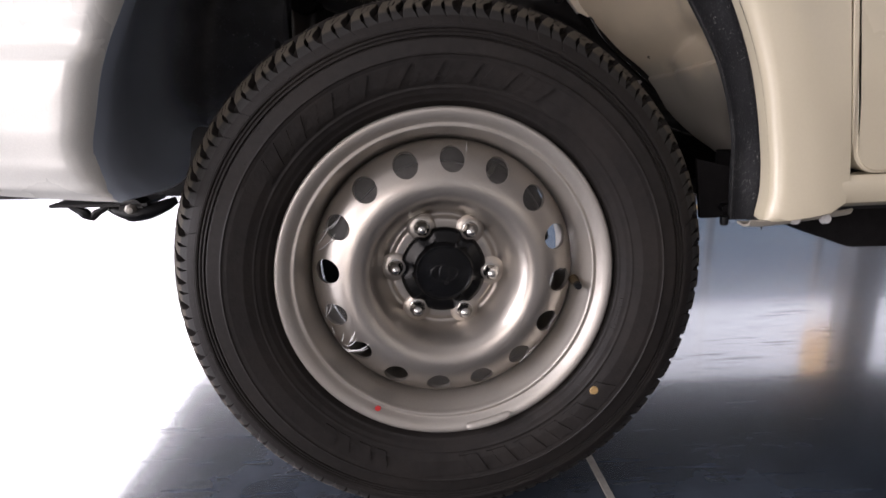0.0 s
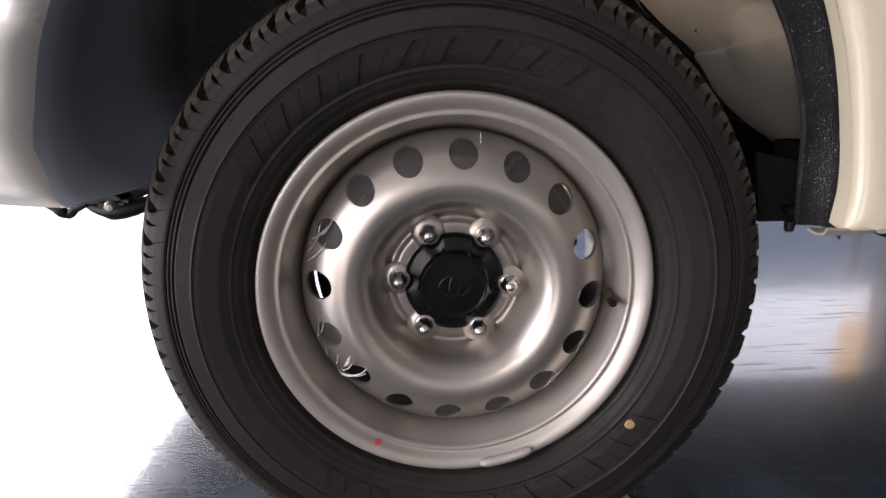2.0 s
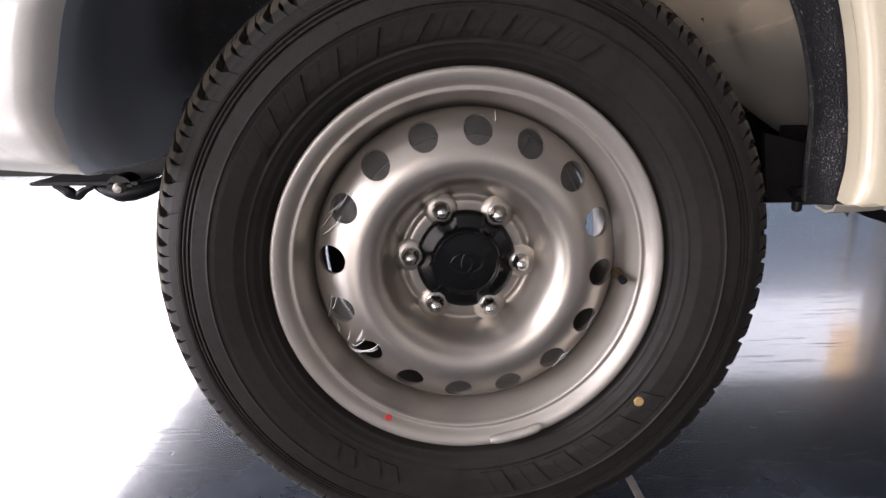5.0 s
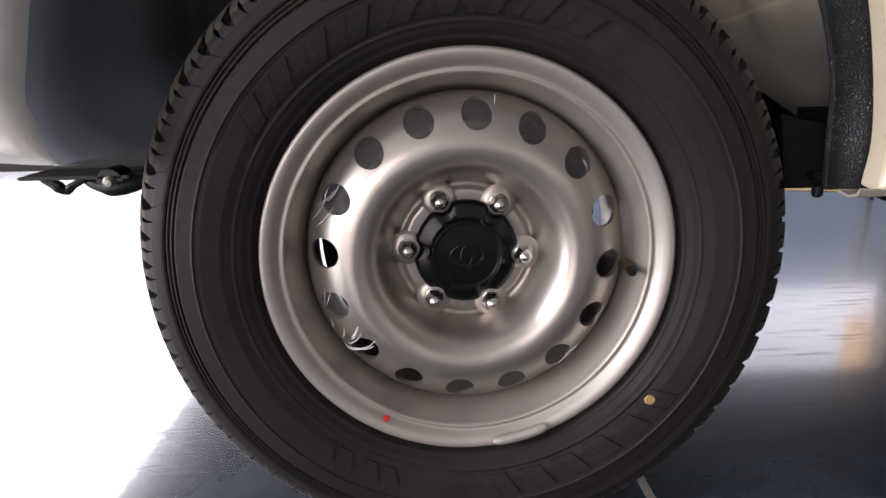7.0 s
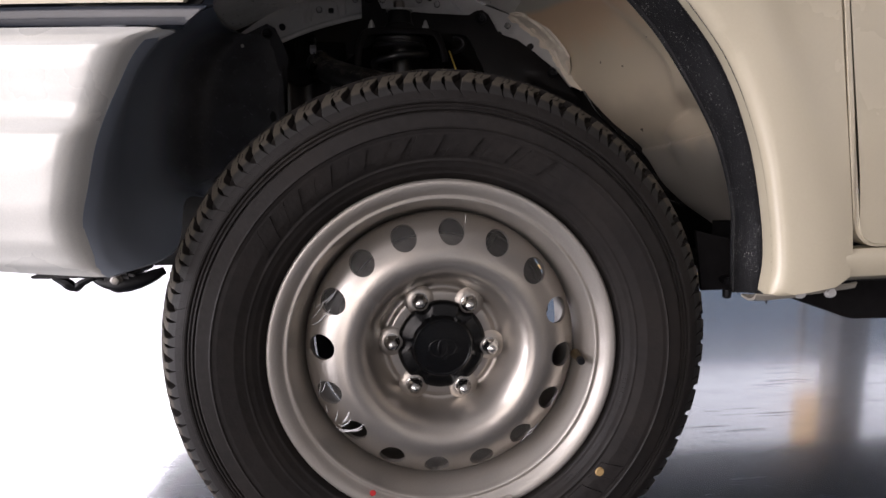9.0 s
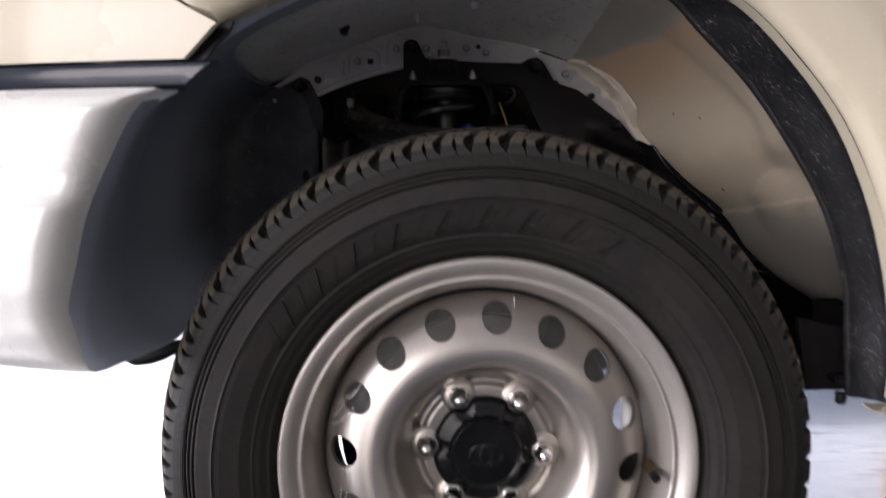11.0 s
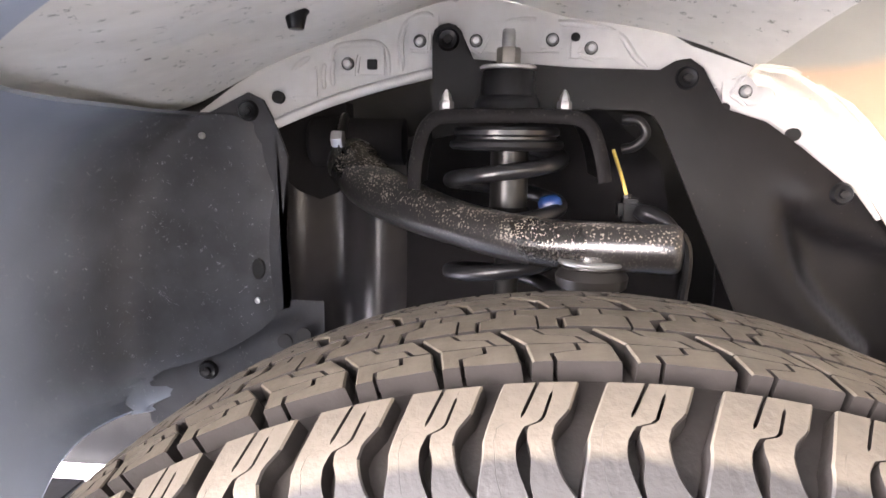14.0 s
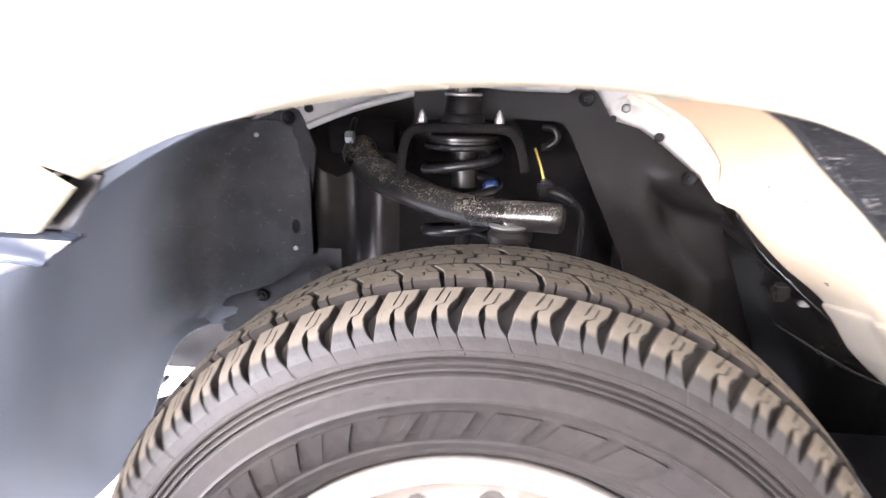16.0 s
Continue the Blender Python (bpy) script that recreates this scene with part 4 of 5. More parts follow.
for i, p in enumerate(fine):
    taper = min(1.0, (i + 4) / 12, (len(fine) - i + 3) / 14)
    ragged = (0.62 + 0.75 * noise.noise(Vector((i * 0.15, 4.0, 0))) + 0.16 * noise.noise(Vector((i * 0.42, 9.0, 0)))) * taper
    row = []
    for k in range(15):
        s = -0.013 * max(0.3, ragged) * (1 - k / 5) if k < 5 else 0.034 * taper * (k - 5) / 9
        away = Vector((0.72, 0, 0.70)) * s if s < 0 else Vector((0.20, -0.95, 0.22)) * s
        lift = (0.0045 + 0.0045 * noise.noise(Vector((i * 0.16, k * 0.22, 2.0))) + 0.0016 * noise.noise(Vector((i * 0.7, k * 0.6, 5.0)))) * (1.0 if 0 < k < 12 else 0.2) - (0.0035 if k in (0, 14) else 0.0)
        row.append(p + away + Vector((-0.55, -0.62, -0.55)) * lift)
    rows.append(row)
part("sealant_smear", grid(rows), SEALANT, truck, "torn lumpy cream sealant")
strap = [(0.200, 0.868), (0.214, 0.858), (0.232, 0.832), (0.262, 0.792), (0.270, 0.776), (0.262, 0.770), (0.240, 0.780), (0.222, 0.806)]
part("weld_strap", plate(strap, 0.326, 0.003), SEALANT, truck, "grey welded strap edge")

# undercoated return of the arch lip, rear half
a_c = spline([(p.x, -0.078, p.z) for p in lip[44:]] + [(0.426, -0.078, 0.441)], 46)
b_c = spline([(0.085, -0.030, 0.930), (0.177, -0.012, 0.905), (0.225, -0.006, 0.864), (0.290, 0.0, 0.801), (0.352, 0.0, 0.713), (0.386, 0.0, 0.649), (0.410, 0.0, 0.570), (0.415, 0.0, 0.500), (0.419, 0.0, 0.440)], 46)
rows = []
for p, q in zip(a_c, b_c):
    m1 = p.lerp(q, 0.35) + Vector((0.010, 0, 0.006))
    m2 = p.lerp(q, 0.7) + Vector((0.004, 0, 0.004))
    rows.append(spline([p, m1, m2, q, q + Vector((0.012, 0.004, 0.006))], 14))
part("arch_return", thick(grid(rows), 0.002), UNDERCOAT, truck, "gritty black undercoated arch return")
part("seal_edge", tube([q + Vector((0.001, 0.002, 0)) for q in b_c], 0.0045, 8), UNDERCOAT, truck, "black rubber edge seal")
part("foot_tab", capped([(0.431, 0), (0.4315, 0.004), (0.434, 0.0065), (0.445, 0.007), (0.446, 0)], 14, (0.408, -0.002, 0), "z"), CAPBLACK, truck, "small black rubber peg")
part("rear_skirt", plate([(0.388, 0.435), (0.66, 0.435), (0.66, 0.512), (0.44, 0.512), (0.374, 0.528)], 0.04, 0.008), VOID, truck, "black closing skirt below the cream panel")

rows = []
for i in range(15):
    f = i / 14
    top = Vector((0.255, 0.338, 0.742)).lerp(Vector((0.60, 0.315, 0.455)), f)
    low = Vector((0.258, 0.341, 0.738)).lerp(Vector((0.36, 0.330, 0.440)), f)
    row = []
    for j in range(12):
        p = top.lerp(low, j / 11)
        p.y += 0.008 + 0.006 * noise.noise(Vector((p.x * 12, 4.0, p.z * 12)))
        row.append(p)
    rows.append(row)
part("lower_shield", thick(grid(rows), 0.002), GLOSSBLACK, truck, "creased glossy black plastic shield")
part("shield_rib", tube(spline([(0.330, 0.322, 0.618), (0.375, 0.318, 0.590), (0.430, 0.312, 0.560), (0.470, 0.305, 0.545)], 16), 0.0022, 8), DAMPER, truck)
part("shield_clip", box(bmesh.new(), (0.352, 0.312, 0.646), (0.366, 0.322, 0.653), 0.002), ZINC, truck, "small bright clip")
part("shield_tab", box(bmesh.new(), (0.318, 0.315, 0.650), (0.342, 0.326, 0.676), 0.005), DAMPER, truck)
part("edge_strip", tube(spline([(0.262, 0.312, 0.768), (0.290, 0.300, 0.722), (0.322, 0.293, 0.690), (0.350, 0.290, 0.664), (0.378, 0.290, 0.640)], 24), [0.0016 + 0.0012 * abs(math.sin(k * 1.7)) for k in range(24)], 8), GLOSSBLACK, truck, "glossy black sealing strip under the cream panel")
# Added to shut out light between splash sheet and cream panel.
part("gap_shade_panel", plate([(0.13, 0.43), (0.66, 0.43), (0.66, 0.56), (0.48, 0.66), (0.33, 0.78), (0.19, 0.86), (0.13, 0.86)], 0.405, 0.006), VOID, truck, "near-black panel closing a light gap behind the splash sheet")
# Made-up black panel that hides the bright floor behind the wheel.
part("wheel_closing_panel", box(bmesh.new(), (0.415, 0.020, 0.447), (0.70, 0.40, 0.458), 0.003), BLACK, truck, "added black panel closing the view behind the wheel")

# door, rocker and the flange under it
bm = bmesh.new()
corner = [(0.530 + 0.035 - 0.035 * math.cos(a), 0.520 + 0.035 - 0.035 * math.sin(a)) for a in np.linspace(0, math.pi / 2, 9)]
outline = [(0.438, 1.15)] + corner + [(1.45, 0.520), (1.45, 1.15)]
bm = plate(outline, -0.1035, 0.03)
bmesh.ops.dissolve_limit(bm, angle_limit=0.01, verts=bm.verts[:], edges=bm.edges[:])
bmesh.ops.bevel(bm, geom=[e for e in bm.edges if all(v.co.y < -0.10 for v in e.verts)], offset=0.004, segments=3, affect="EDGES")
part("door", bm, PAINT, truck, "white front door panel")
rows = []
for z, v in ((0.516, -0.080), (0.5155, -0.100), (0.507, -0.1036), (0.490, -0.1032), (0.478, -0.099), (0.471, -0.088), (0.469, -0.05)):
    rows.append([Vector((u, v, z + 0.018 * max(0.0, u - 0.43))) for u in np.linspace(0.519, 1.45, 20)])
part("rocker", thick(grid(rows), 0.002), PAINT, truck, "white rocker panel under the door")
rows = []
for v, dz in ((-0.086, 0.0), (-0.083, -0.006), (-0.070, -0.010), (-0.05, -0.008)):
    rows.append([Vector((u, v, 0.4565 + dz + 0.12 * max(0.0, u - 0.44) + 0.0005 * math.sin(u * 160))) for u in np.linspace(0.404, 0.552, 30)])
part("pinch_flange", thick(grid(rows), 0.003), COWL, truck, "dirty cream pinch-weld flange")
for u in (0.470, 0.515):
    part("weld_nut", capped([(-0.006, 0), (-0.006, 0.006), (0.0, 0.008), (0.0, 0)], 12, (u, -0.084, 0.456)), PRIMER, truck)
mount = [(0.470, 0.452), (0.559, 0.408), (0.625, 0.381), (0.640, 0.377), (0.75, 0.376), (0.78, 0.40), (1.40, 0.40), (1.40, 0.52), (0.470, 0.52)]
part("body_mount", plate(mount, 0.02, 0.12), VOID, truck, "black chassis body mount", raw=True)

# lower bracket with bolts, set back under the bumper end
br = part("bumper_bracket", box(bmesh.new(), (-0.6920, 0.290, 0.4184), (-0.5178, 0.390, 0.4244), 0.0015), BLACK, truck, "black bracket under the bumper end", raw=True)
part("bracket_clip", tube(spline([(-0.6558, 0.295, 0.4194), (-0.6368, 0.295, 0.4104), (-0.6208, 0.295, 0.3998), (-0.6108, 0.295, 0.4078), (-0.5888, 0.295, 0.4184)], 14), [0.005, 0.006, 0.007, 0.008, 0.010, 0.010, 0.008, 0.007, 0.008, 0.007, 0.006, 0.006, 0.005, 0.005], 8), BLACK, br, raw=True)
part("bracket_lug", capped([(0.290, 0), (0.290, 0.021), (0.294, 0.0235), (0.33, 0.0235), (0.33, 0)], 24, (-0.5478, 0, 0.4128)), BLACK, br, raw=True)
part("bracket_bolt", capped([(0.2815, 0), (0.2825, 0.0060), (0.2855, 0.0080), (0.2880, 0.0115), (0.290, 0.0115), (0.290, 0)], 8, (-0.5478, 0, 0.4128)), NUTBRASS, br, "dull bracket bolt", raw=True)
part("bracket_tab", tube(spline([(-0.5978, 0.305, 0.4188), (-0.5678, 0.300, 0.4068), (-0.5358, 0.300, 0.4048), (-0.5028, 0.305, 0.4128), (-0.4729, 0.315, 0.4256)], 18), [0.006, 0.007, 0.009, 0.010, 0.011, 0.012, 0.014, 0.015, 0.015, 0.015, 0.014, 0.014, 0.013, 0.012, 0.011, 0.010, 0.008, 0.007], 10), BLACK, br, raw=True)

# Unseen panel, added to keep the front light out of the arch.
part("front_light_block", box(bmesh.new(), (-0.600, -0.030, 0.50), (-0.585, 0.62, 1.02), 0.002), BLACK, truck, "unseen black panel blocking light ahead of the arch", raw=True)

# chassis, engine side and underbody
bm = bmesh.new()
box(bm, (-1.0, 0.47, 0.42), (3.20, 0.60, 0.58), 0.01)
part("chassis_rail", bm, BLACK, truck, "black steel chassis rail")
part("engine_side", box(bmesh.new(), (-0.95, 0.61, 0.425), (0.555, 1.46, 1.0), 0.03), BLACK, truck, "dark engine bay side")
part("underbody", box(bmesh.new(), (0.56, 0.16, 0.55), (3.20, 1.46, 0.66), 0.01), BLACK, truck, "black underbody")
# Unseen plate in the hood's place, added against light leaking from above.
part("top_light_block", box(bmesh.new(), (-0.78, -0.085, 1.055), (0.45, 1.46, 1.075), 0.008), PAINT, truck, "unseen white plate over the bay, blocking light from above", raw=True)
rows = []
for i in range(60):
    f = i / 59
    x = -0.345 + 0.228 * f
    row = []
    for j in range(24):
        z = 0.46 + 0.36 * j / 23
        y = 0.408 - 0.034 * math.exp(-((x + 0.254) / 0.030) ** 2) - 0.038 * math.exp(-((x + 0.166) / 0.032) ** 2) + 0.003 * noise.noise(Vector((x * 9, 1.0, z * 7)))
        row.append(Vector((x, y + 0.05 * max(0.0, (f - 0.94) / 0.06) ** 2, z)))
    rows.append(row)
part("inner_apron", thick(grid(rows), 0.002), POST, truck, "dull black inner apron with two soft folds", raw=True)

# strut: hooped bracket, spring, damper, mount
SX, SY = -0.0430, 0.2750
hoop = spline([(-0.1155, 0, 0.780), (-0.1141, 0, 0.800), (-0.1097, 0, 0.820), (-0.1045, 0, 0.8305), (-0.0945, 0, 0.8365), (-0.070, 0, 0.8380), (-0.042, 0, 0.8383), (-0.012, 0, 0.8380), (0.0083, 0, 0.8368), (0.0195, 0, 0.8310), (0.0264, 0, 0.8185), (0.0312, 0, 0.802), (0.0335, 0, 0.788)], 60)
rows = []
for k, p in enumerate(hoop):
    d = (hoop[min(k + 1, 59)] - hoop[max(k - 1, 0)]).normalized()
    n = Vector((-d.z, 0, d.x)) * 0.0050
    rows.append([p + Vector((0, q, 0)) + n * w for q, w in ((0.2440, 0.2), (0.2455, 0.8), (0.2490, 1.0), (0.360, 1.0), (0.360, 0.2), (0.2520, 0.2), (0.2505, -1.2), (0.2450, -1.2), (0.2438, -0.7))])
strut = part("strut_bracket", grid(rows, close_v=True), BRACKET, truck, "black hooped strut top bracket with fine grit", raw=True)
part("spring_seat", capped([(0.829, 0), (0.829, 0.0400), (0.8265, 0.0425), (0.8230, 0.0425), (0.8215, 0.0400), (0.8195, 0.0400), (0.8175, 0.0455), (0.8140, 0.0462), (0.8115, 0.0440), (0.8105, 0.030), (0.8105, 0)], 56, (SX, SY, 0), "z"), SPRING, strut, "glossy black ringed spring seat", raw=True)
coil = [(SX + 0.0450 * math.cos(a), SY + 0.0450 * math.sin(a), 0.8120 + 0.0380 * (a - 1.2) / (2 * math.pi)) for a in np.linspace(1.2, 1.2 - 2 * math.pi * 4.4, 220)]
part("coil_spring", tube(coil, 0.0062, 12), SPRING, strut, "glossy black coil spring", raw=True)
part("damper", capped([(0.812, 0), (0.812, 0.0155), (0.765, 0.0155), (0.762, 0.0180), (0.752, 0.0180), (0.749, 0.0100), (0.55, 0.0100), (0.55, 0)], 32, (SX + 0.003, SY, 0), "z"), DAMPER, strut, "dark damper tube", raw=True)
part("mount_rubber", capped([(0.838, 0), (0.838, 0.0265), (0.8475, 0.0262), (0.8520, 0.0245), (0.8535, 0.0222), (0.8620, 0.0215), (0.8690, 0.0205), (0.8735, 0.0195), (0.8735, 0)], 40, (SX, SY, 0), "z"), CAPBLACK, strut, "black rubber strut mount", raw=True)
part("mount_washer", capped([(0.8735, 0), (0.8735, 0.0218), (0.8742, 0.0226), (0.8760, 0.0226), (0.8768, 0.0216), (0.877, 0)], 40, (SX, SY, 0), "z"), ZINC, strut, "zinc washer", raw=True)
part("rod_nut", capped([(0.877, 0), (0.877, 0.0090), (0.8785, 0.0096), (0.8895, 0.0096), (0.8910, 0.0085), (0.8910, 0)], 6, (SX, SY, 0), "z"), NUTBRASS, strut, "dull zinc rod nut", raw=True)
rod = []
for k in range(9):
    z = 0.8905 + 0.0013 * k
    rod += [(z, 0.0050), (z + 0.00065, 0.0056)]
part("rod_end", capped([(0.8900, 0)] + rod + [(0.9030, 0.0050), (0.9050, 0.0044), (0.9050, 0)], 20, (SX, SY, 0), "z"), ZINC, strut, "threaded rod end", raw=True)
for u, v in ((-0.0908, 0.2620), (0.0009, 0.2600)):
    part("stud_nut", capped([(0.8415, 0), (0.8415, 0.0052), (0.8425, 0.0058), (0.8478, 0.0058), (0.8490, 0.0050), (0.8490, 0.0040), (0.8530, 0.0038), (0.8575, 0.0010), (0.8578, 0)], 6, (u, v, 0), "z"), ZINC, strut, "zinc stud nut", raw=True)
    part("stud_washer", capped([(0.8400, 0), (0.8400, 0.0078), (0.8412, 0.0078), (0.8415, 0)], 20, (u, v, 0), "z"), ZINC, strut, raw=True)
part("blue_cap", tube(spline([(-0.0150, 0.262, 0.7665), (-0.0065, 0.260, 0.7690), (0.0020, 0.258, 0.7715)], 10), [0.0050, 0.0066, 0.0074, 0.0076, 0.0076, 0.0076, 0.0074, 0.0068, 0.0055, 0.0028], 16), BLUE, strut, "blue plastic cap", raw=True)
# Added panel; its near-black colour stands for the shade behind the strut.
part("tower_shade_panel", plate([(-0.19, 0.62), (-0.19, 0.83), (-0.13, 0.88), (0.02, 0.88), (0.075, 0.83), (0.12, 0.62)], 0.425, 0.006), VOID, truck, "near-black panel standing for the dark behind the strut")

# upper control arm, a bent tube to the ball joint
arm_pts = spline([(-0.1915, 0.354, 0.8030), (-0.1810, 0.339, 0.7895), (-0.1551, 0.305, 0.7745), (-0.1093, 0.268, 0.7602), (-0.0614, 0.236, 0.7505), (-0.0192, 0.212, 0.7463), (0.0189, 0.194, 0.7471), (0.0509, 0.182, 0.7485), (0.0690, 0.176, 0.7489)], 48)
TIP = (arm_pts[-1] - arm_pts[-2]).normalized()
arm_pts += [arm_pts[-1] + TIP * d for d in (0.0030, 0.0050, 0.0062)]
width = [0.0258 - 0.0081 * min(1.0, k / 24) for k in range(48)]
width[:3] = [0.0205, 0.0238, 0.0252]
width = [w - 0.0012 * max(0.0, (k - 34) / 13) for k, w in enumerate(width)] + [0.0152, 0.0125, 0.0030]
arm = part("control_arm", tube(arm_pts, width, 28), ARM, truck, "gritty black tubular upper control arm", raw=True)
part("arm_bush", capped([(-0.232, 0), (-0.232, 0.0200), (-0.228, 0.0240), (-0.195, 0.0240), (-0.193, 0.0225), (-0.140, 0.0225), (-0.138, 0)], 32, (0, 0.368, 0.8150), "x"), VOID, arm, "black pivot bush", raw=True)
part("bush_washer", capped([(-0.1950, 0), (-0.1948, 0.0262), (-0.1945, 0.0268), (-0.1932, 0.0268), (-0.1928, 0.0262), (-0.1926, 0)], 40, (0, 0.348, 0.8150), "x"), DAMPER, arm, "zinc washer", raw=True)
part("pivot_bolt", capped([(-0.2010, 0), (-0.2010, 0.0070), (-0.1990, 0.0085), (-0.1905, 0.0085), (-0.1905, 0)], 6, (0, 0.3270, 0.8175), "x"), ZINC, arm, "dull steel pivot bolt", raw=True)
bracket = plate([(-0.300, 0.822), (-0.262, 0.846), (-0.197, 0.852), (-0.197, 0.785), (-0.205, 0.766), (-0.224, 0.758), (-0.246, 0.766), (-0.276, 0.792)], 0.366, 0.03)
part("arm_bracket", bracket, VOID, truck, "black arm bracket", raw=True)
part("ball_joint_boot", capped([(0.690, 0), (0.690, 0.0200), (0.705, 0.0215), (0.7105, 0.0235), (0.7155, 0.0200), (0.7175, 0.0195), (0.7200, 0.0240), (0.7270, 0.0252), (0.7310, 0.0225), (0.7325, 0.0205), (0.7345, 0.0220), (0.7385, 0.0215), (0.7395, 0)], 40, (0.0180, 0.190, 0), "z"), BOOT, arm, "dull ribbed rubber ball-joint boot", raw=True)
part("boot_ring", capped([(0.7360, 0), (0.7360, 0.0232), (0.7368, 0.0238), (0.7382, 0.0238), (0.7390, 0.0230), (0.7390, 0)], 40, (0.0180, 0.190, 0), "z"), ZINC, arm, "thin steel ring", raw=True)
part("joint_cap", capped([(0.7340, 0.0), (0.7345, 0.0165), (0.7420, 0.0160), (0.7425, 0)], 32, (0.0180, 0.191, 0), "z"), ARM, arm, raw=True)

# sensor cable, its yellow tag and clip
part("yellow_tag", tube(spline([(0.0450, 0.290, 0.8120), (0.0490, 0.289, 0.8010), (0.0535, 0.288, 0.7880), (0.0577, 0.287, 0.7740)], 12), 0.0015, 8), YELLOW, truck, "yellow marker wire", raw=True)
part("sensor_cable", tube(spline([(0.0577, 0.287, 0.775), (0.0600, 0.285, 0.766), (0.0700, 0.280, 0.760), (0.0860, 0.270, 0.7545), (0.0985, 0.262, 0.7440), (0.1030, 0.260, 0.7250), (0.1010, 0.262, 0.690), (0.0960, 0.262, 0.650)], 40), 0.0040, 8), BLACK, truck, "black sensor cable", raw=True)
part("cable_clip", box(bmesh.new(), (0.050, 0.276, 0.754), (0.070, 0.296, 0.7725), 0.004), CAPBLACK, truck, "black cable clip", raw=True)
part("cable_cover", tube(spline([(0.062, 0.272, 0.7640), (0.078, 0.266, 0.7590), (0.092, 0.260, 0.7500)], 12), [0.004, 0.006, 0.007, 0.0075, 0.0075, 0.0075, 0.007, 0.007, 0.0065, 0.006, 0.005, 0.004], 10), CAPBLACK, truck, raw=True)
part("cable_sleeve", tube(spline([(0.0540, 0.300, 0.8120), (0.0640, 0.296, 0.8150), (0.0715, 0.294, 0.8250), (0.0660, 0.296, 0.8350), (0.0540, 0.302, 0.8360)], 24), 0.0042, 10), BLACK, truck, "black looped cable sleeve", raw=True)
part("steering_knuckle", tube(spline([(0.018, 0.190, 0.70), (0.012, 0.188, 0.60), (0.0, 0.15, 0.45), (0.0, 0.13, 0.367)], 14), 0.026, 14), BLACK, truck, "black steering knuckle", raw=True)

# ---- the front wheel ----
WHEEL = Matrix.Translation((0, 0, HUB))
MID = 0.030
TYRE_R = 0.3775


def sidewall(r):
    """Outer face of the sidewall at radius r."""
    pts = ((0.222, -0.030), (0.233, -0.047), (0.240, -0.058), (0.250, -0.067), (0.270, -0.0765), (0.290, -0.0805), (0.300, -0.0805), (0.315, -0.0785), (0.328, -0.0740), (0.338, -0.0690), (0.346, -0.0640), (0.354, -0.0570), (0.362, -0.0470))
    for (a, ya), (b, yb) in zip(pts, pts[1:]):
        if r <= b:
            f = max(0.0, (r - a) / (b - a))
            return ya + (yb - ya) * f
    return pts[-1][1]


def rib(r):
    out = 0.0
    for c, w, h in ((0.2975, 0.0010, 0.0020), (0.3180, 0.0011, -0.0034), (0.3228, 0.0011, -0.0034), (0.3276, 0.0011, -0.0034), (0.3335, 0.0016, 0.0018), (0.2570, 0.0012, 0.0010), (0.2415, 0.0016, 0.0014)):
        out -= h * math.exp(-((r - c) / w) ** 2)
    return out


def squash(p):
    """The tyre sits flat on the floor and bulges there."""
    if p.z < -HUB + 0.0005:
        p.z = -HUB + 0.0005
    return p


def crown(y):
    """Radius of the tread surface at y."""
    return TYRE_R - 0.0038 * ((y - MID) / 0.055) ** 2


prof = []
for r in np.concatenate([np.arange(0.222, 0.236, 0.003), np.arange(0.236, 0.337, 0.0009)]):
    prof.append((sidewall(r) + rib(r), r))
prof += [(-0.0640, 0.3380), (-0.0600, 0.3425), (-0.0540, 0.3485), (-0.0460, 0.3545), (-0.0380, 0.3590)]
for y in np.linspace(-0.028, 2 * MID + 0.028, 11):
    prof.append((y, crown(y) - 0.0088))
prof += [(2 * MID - y, r) for y, r in ((-0.038, 0.3590), (-0.046, 0.3545), (-0.0540, 0.3485), (-0.0640, 0.3380))]
for r in np.arange(0.336, 0.225, -0.008):
    prof.append((2 * MID - sidewall(r), r))
bm = lathe(prof, 216)
for v in bm.verts:
    d = max(0.0, -v.co.z - 0.30) / 0.06
    if v.co.y < MID and d > 0:
        r = math.hypot(v.co.x, v.co.z)
        v.co.y -= 0.004 * min(d, 1) * math.exp(-((r - 0.33) / 0.04) ** 2)
    a = math.degrees(math.atan2(v.co.z, v.co.x))
    r = math.hypot(v.co.x, v.co.z)
    if v.co.y < 0 and (60 < a < 153 or -92 < a < -32):
        v.co.y += 0.0011 / (1 + math.exp(-(r - 0.2590) / 0.0006)) / (1 + math.exp((r - 0.2930) / 0.0006))
    squash(v.co)
tyre = part("tyre", bm, RUBBER, truck, "dark all-terrain tyre with ribbed sidewall", sharp=60, raw=True)
tyre.matrix_basis = WHEEL


